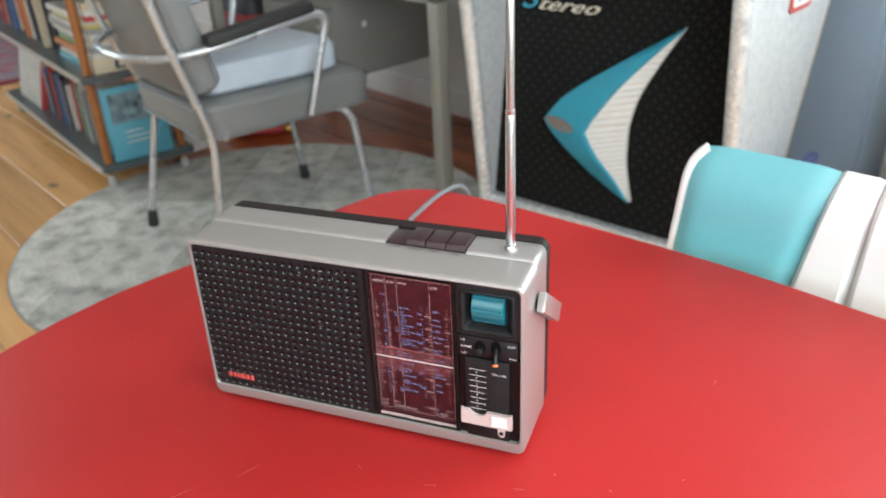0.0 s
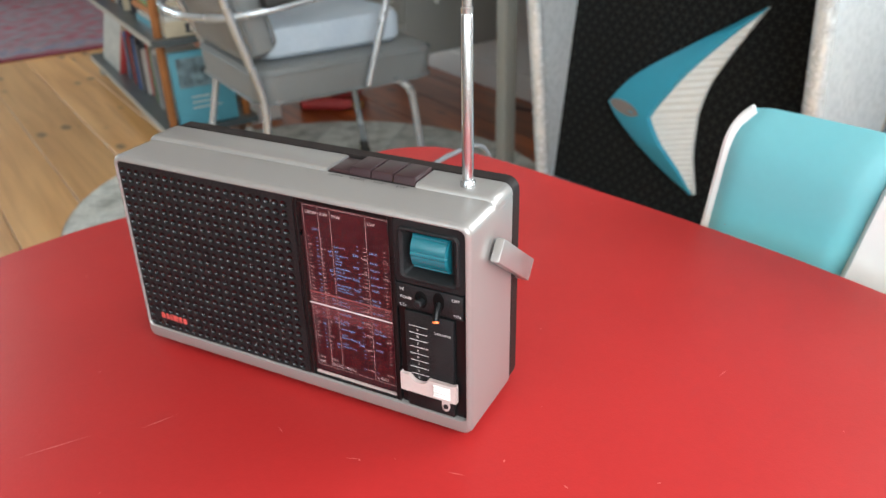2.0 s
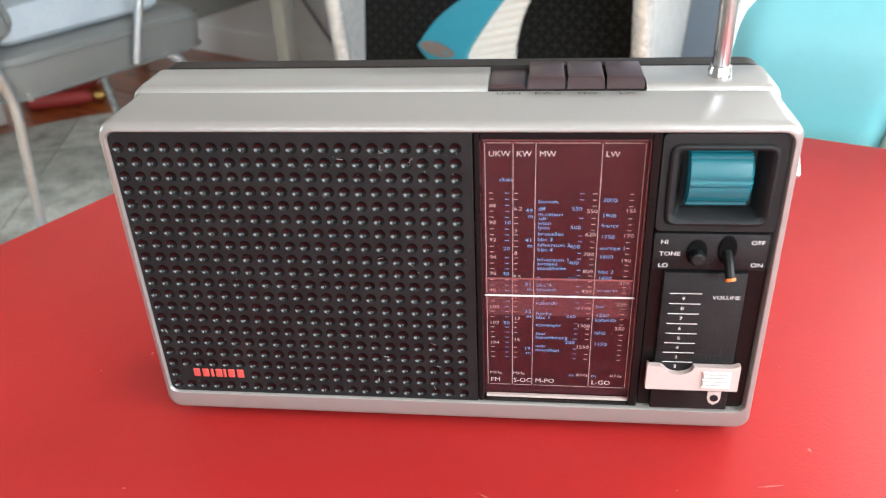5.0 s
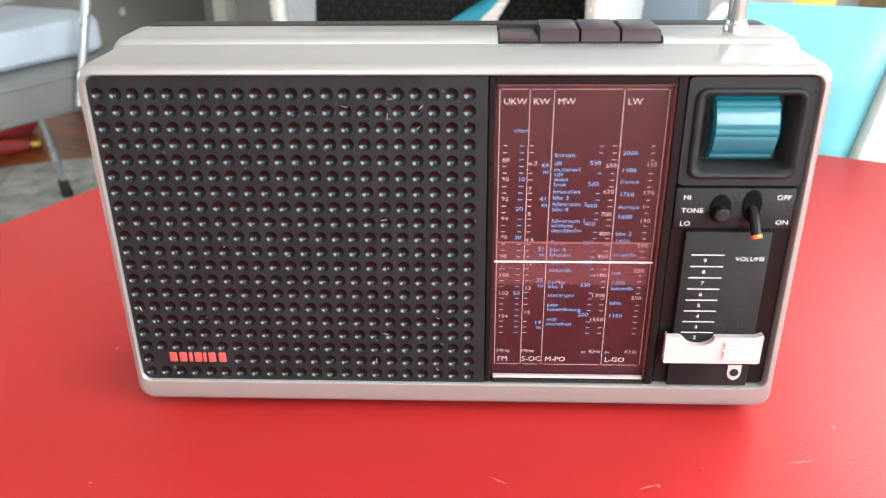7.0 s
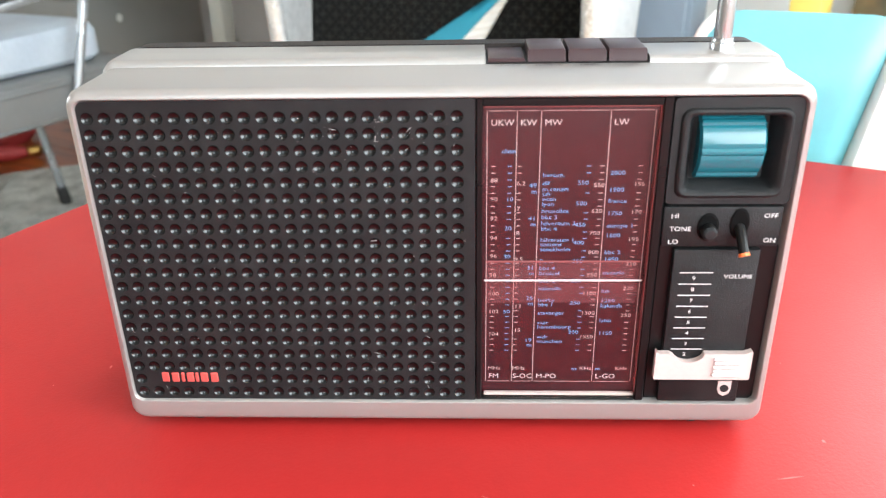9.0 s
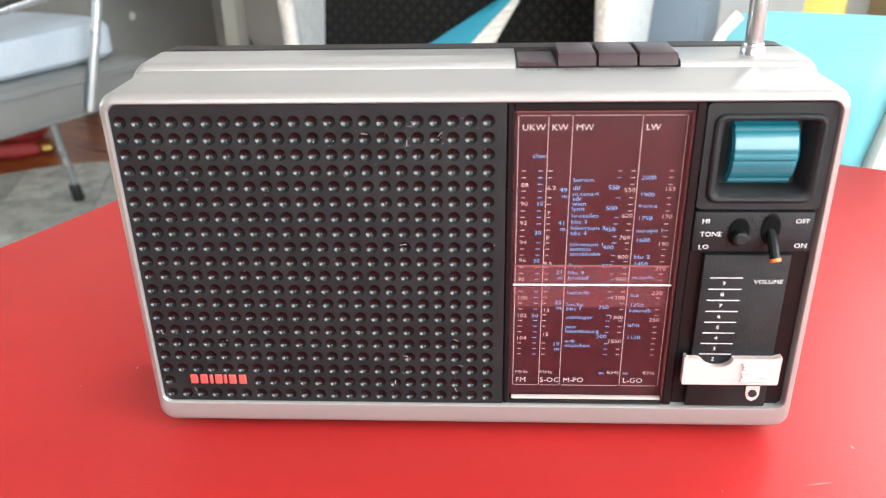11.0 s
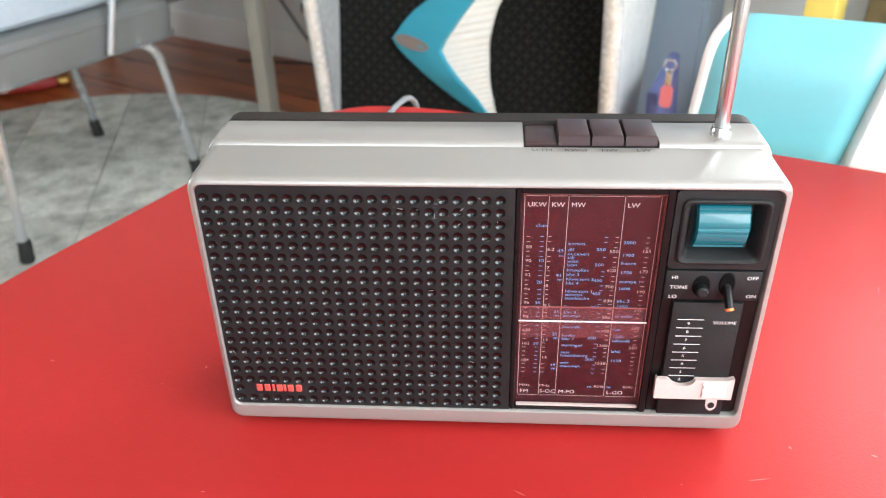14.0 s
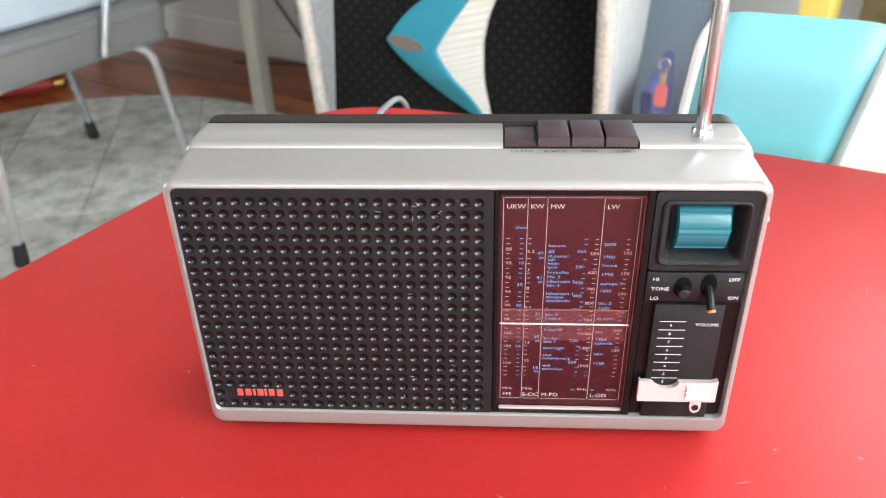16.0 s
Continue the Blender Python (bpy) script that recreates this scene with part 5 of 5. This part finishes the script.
loft([[Vector((x, 0.0146 - b * s, 0.1216 + a * s)) for a, b in prof] for x, s in ((0.0926, 0.90), (0.0934, 1.0), (0.1150, 1.0), (0.1160, 0.90))], bm)
part("tuning_wheel", bm, TEAL_KNOB, kn, "glossy teal ribbed tuning wheel", smooth=25)

# switches
sw = part("switch_panel", box(KX0, 0.1256, 0.0010, 0.006, 0.0844, 0.1004, 0.0006, 2), BLACK, radio, "black switch panel")
bm = bmesh.new()
for x, z, rx, rz in ((0.0990, 0.0925, 0.0040, 0.0056), (0.1103, 0.0938, 0.0036, 0.0062)):
    loft([[Vector((x + rx * k * math.cos(a * math.pi / 12), y, z + rz * k * math.sin(a * math.pi / 12))) for a in range(24)] for k, y in ((1.0, 0.00085), (0.86, 0.0007), (0.84, 0.0006))], bm)
part("switch_slot", bm, HOLE, sw, "dark oval switch slots")
part("tone_knob", lathe([(0.0027, 0.0), (0.0029, 0.0025), (0.0027, 0.0044), (0.0019, 0.0050)], Matrix.Translation((0.0990, 0.0010, 0.0914)) @ pose(0, 0, 0, 90, 0, 0), 20), BLACK, sw, "small black tone knob")
lev = part("power_lever", tube([(0.1104, 0.003, 0.0935), (0.1108, -0.0022, 0.0900), (0.1114, -0.0050, 0.0846)], 0.0019, 0.003, 10), GLOSS_BLACK, sw, "glossy black toggle lever")
part("lever_tip", tube([(0.1114, -0.0050, 0.0846), (0.1116, -0.0056, 0.0836)], 0.0020, 0.003, 10), ORANGE, lev, "orange lever tip")
for w, x, z in (("HI", 0.0852, 0.0970), ("TONE", 0.0850, 0.0918), ("LO", 0.0850, 0.0866), ("OFF", 0.1186, 0.0970), ("ON", 0.1196, 0.0872)):
    part("switch_word", words(w, x, z - 0.0009, 0.0026, bmesh.new(), 0.0007, 0, 1.15), PRINT_WHITE, sw, "white printed switch word", smooth=None)

# volume slider
vo = part("volume_panel", box(0.0878, 0.1196, 0.0004, 0.006, 0.0150, 0.0834, 0.0006, 2), BLACK, radio, "black volume slider panel")
part("slider_track", box(KX0, KX1, 0.0030, 0.0072, 0.0147, 0.0840, 0.0003, 1), GLOSS_BLACK, vo, "glossy black recess beside the slider")
bm = bmesh.new()
for k in range(8):
    z = 0.0740 - k * 0.00482
    quad(bm, 0.0908, 0.1030, z - 0.00018, z + 0.00018, 0.0001)
    words(str(9 - k), 0.0962, z - 0.0030, 0.0021, bm, 0.0001, 0, 1.3, True)
words("VOLUME", 0.1072, 0.0716, 0.0024, bm, 0.0001, 0, 1.15)
part("volume_scale", bm, PRINT_WHITE, vo, "white printed volume scale", smooth=None)
out = [(0.0850, 0.0275), (0.1218, 0.0275), (0.1222, 0.0280), (0.1222, 0.0402), (0.1218, 0.0406), (0.1190, 0.0395), (0.1035, 0.0395)]
out += [(0.0975 + 0.0060 * math.cos(a * math.pi / 10), 0.0395 - 0.0040 * math.sin(a * math.pi / 10)) for a in range(1, 10)]
out += [(0.0900, 0.0395), (0.0856, 0.0395), (0.0852, 0.0406), (0.0846, 0.0402), (0.0846, 0.0280)]
sl = part("volume_slider", loft([[Vector((x, y, z)) for x, z in out] for y in (0.0003, -0.0024)]), PINK_WHITE, vo, "aged pinkish-white slider", smooth=30)
for k in range(5):
    part("slider_rib", box(0.1072 + 0.0004 * (k % 2), 0.1186, -0.0036, -0.0025, 0.0296 + k * 0.0018, 0.0308 + k * 0.0018, 0.0003, 1), WHITE_VINYL, sl, "white grip rib")
shield = [(0.1112, 0.0252), (0.1166, 0.0252), (0.1166, 0.0212), (0.1158, 0.0192), (0.1139, 0.0180), (0.1120, 0.0192), (0.1112, 0.0212)]
bm = loft([[Vector((x, y, z)) for x, z in shield] for y in (0.0006, 0.0000)])
mk = part("maker_shield", bm, PINK_WHITE, vo, "pale shield mark as a plain shape")
part("shield_disc", lathe([(0.0017, 0.0), (0.0017, 0.0004)], Matrix.Translation((0.1139, 0.0, 0.0218)) @ pose(0, 0, 0, 90, 0, 0), 20), BLACK, mk)

# cable lying on the table behind the radio
cab = thing("radio_cable", pose(0, 0, TOP), "thin grey cable running over the red table edge", "cable")
part("cord", tube([(-0.290, 0.492, 0.035), (-0.322, 0.60, 0.0045), (-0.338, 0.74, 0.0042), (-0.330, 0.84, 0.0042), (-0.312, 0.884, 0.006), (-0.305, 0.902, -0.03), (-0.298, 0.93, -0.25), (-0.31, 1.0, -0.6), (-0.32, 1.2, -0.693)], 0.0028, 0.05, 8), CABLE, cab)
part("plug", lathe([(0.006, 0.0), (0.007, 0.002), (0.007, 0.016), (0.004, 0.022)], Matrix.Translation((-0.290, 0.4865, 0.035)) @ pose(0, 0, 0, -90, 0, 0), 16), RUBBER, cab)

# ---- floor boards ----
floor = thing("floor", ROOM, "lacquered pine floor boards, red-brown by the desk", "floor", kind="structure")
part("subfloor", box(U0 - 0.2, U1 + 0.2, V0 - 0.2, V1 + 0.2, -0.12, -0.022), material("joint_filler", (0.34, 0.28, 0.21), 0.9), floor, smooth=None)
WIDE = 0.2155
k = 0
v = 0.476 - 16 * WIDE
while v < V1:
    a, b = max(v + 0.0018, V0), min(v + WIDE - 0.0018, V1)
    if b - a > 0.01:
        part("floor_board", box(U0, U1, a, b, -0.0215, 0.0, 0.0012, 1), RED_WOOD if v > 1.10 else PINE, floor, smooth=None)
    v += WIDE
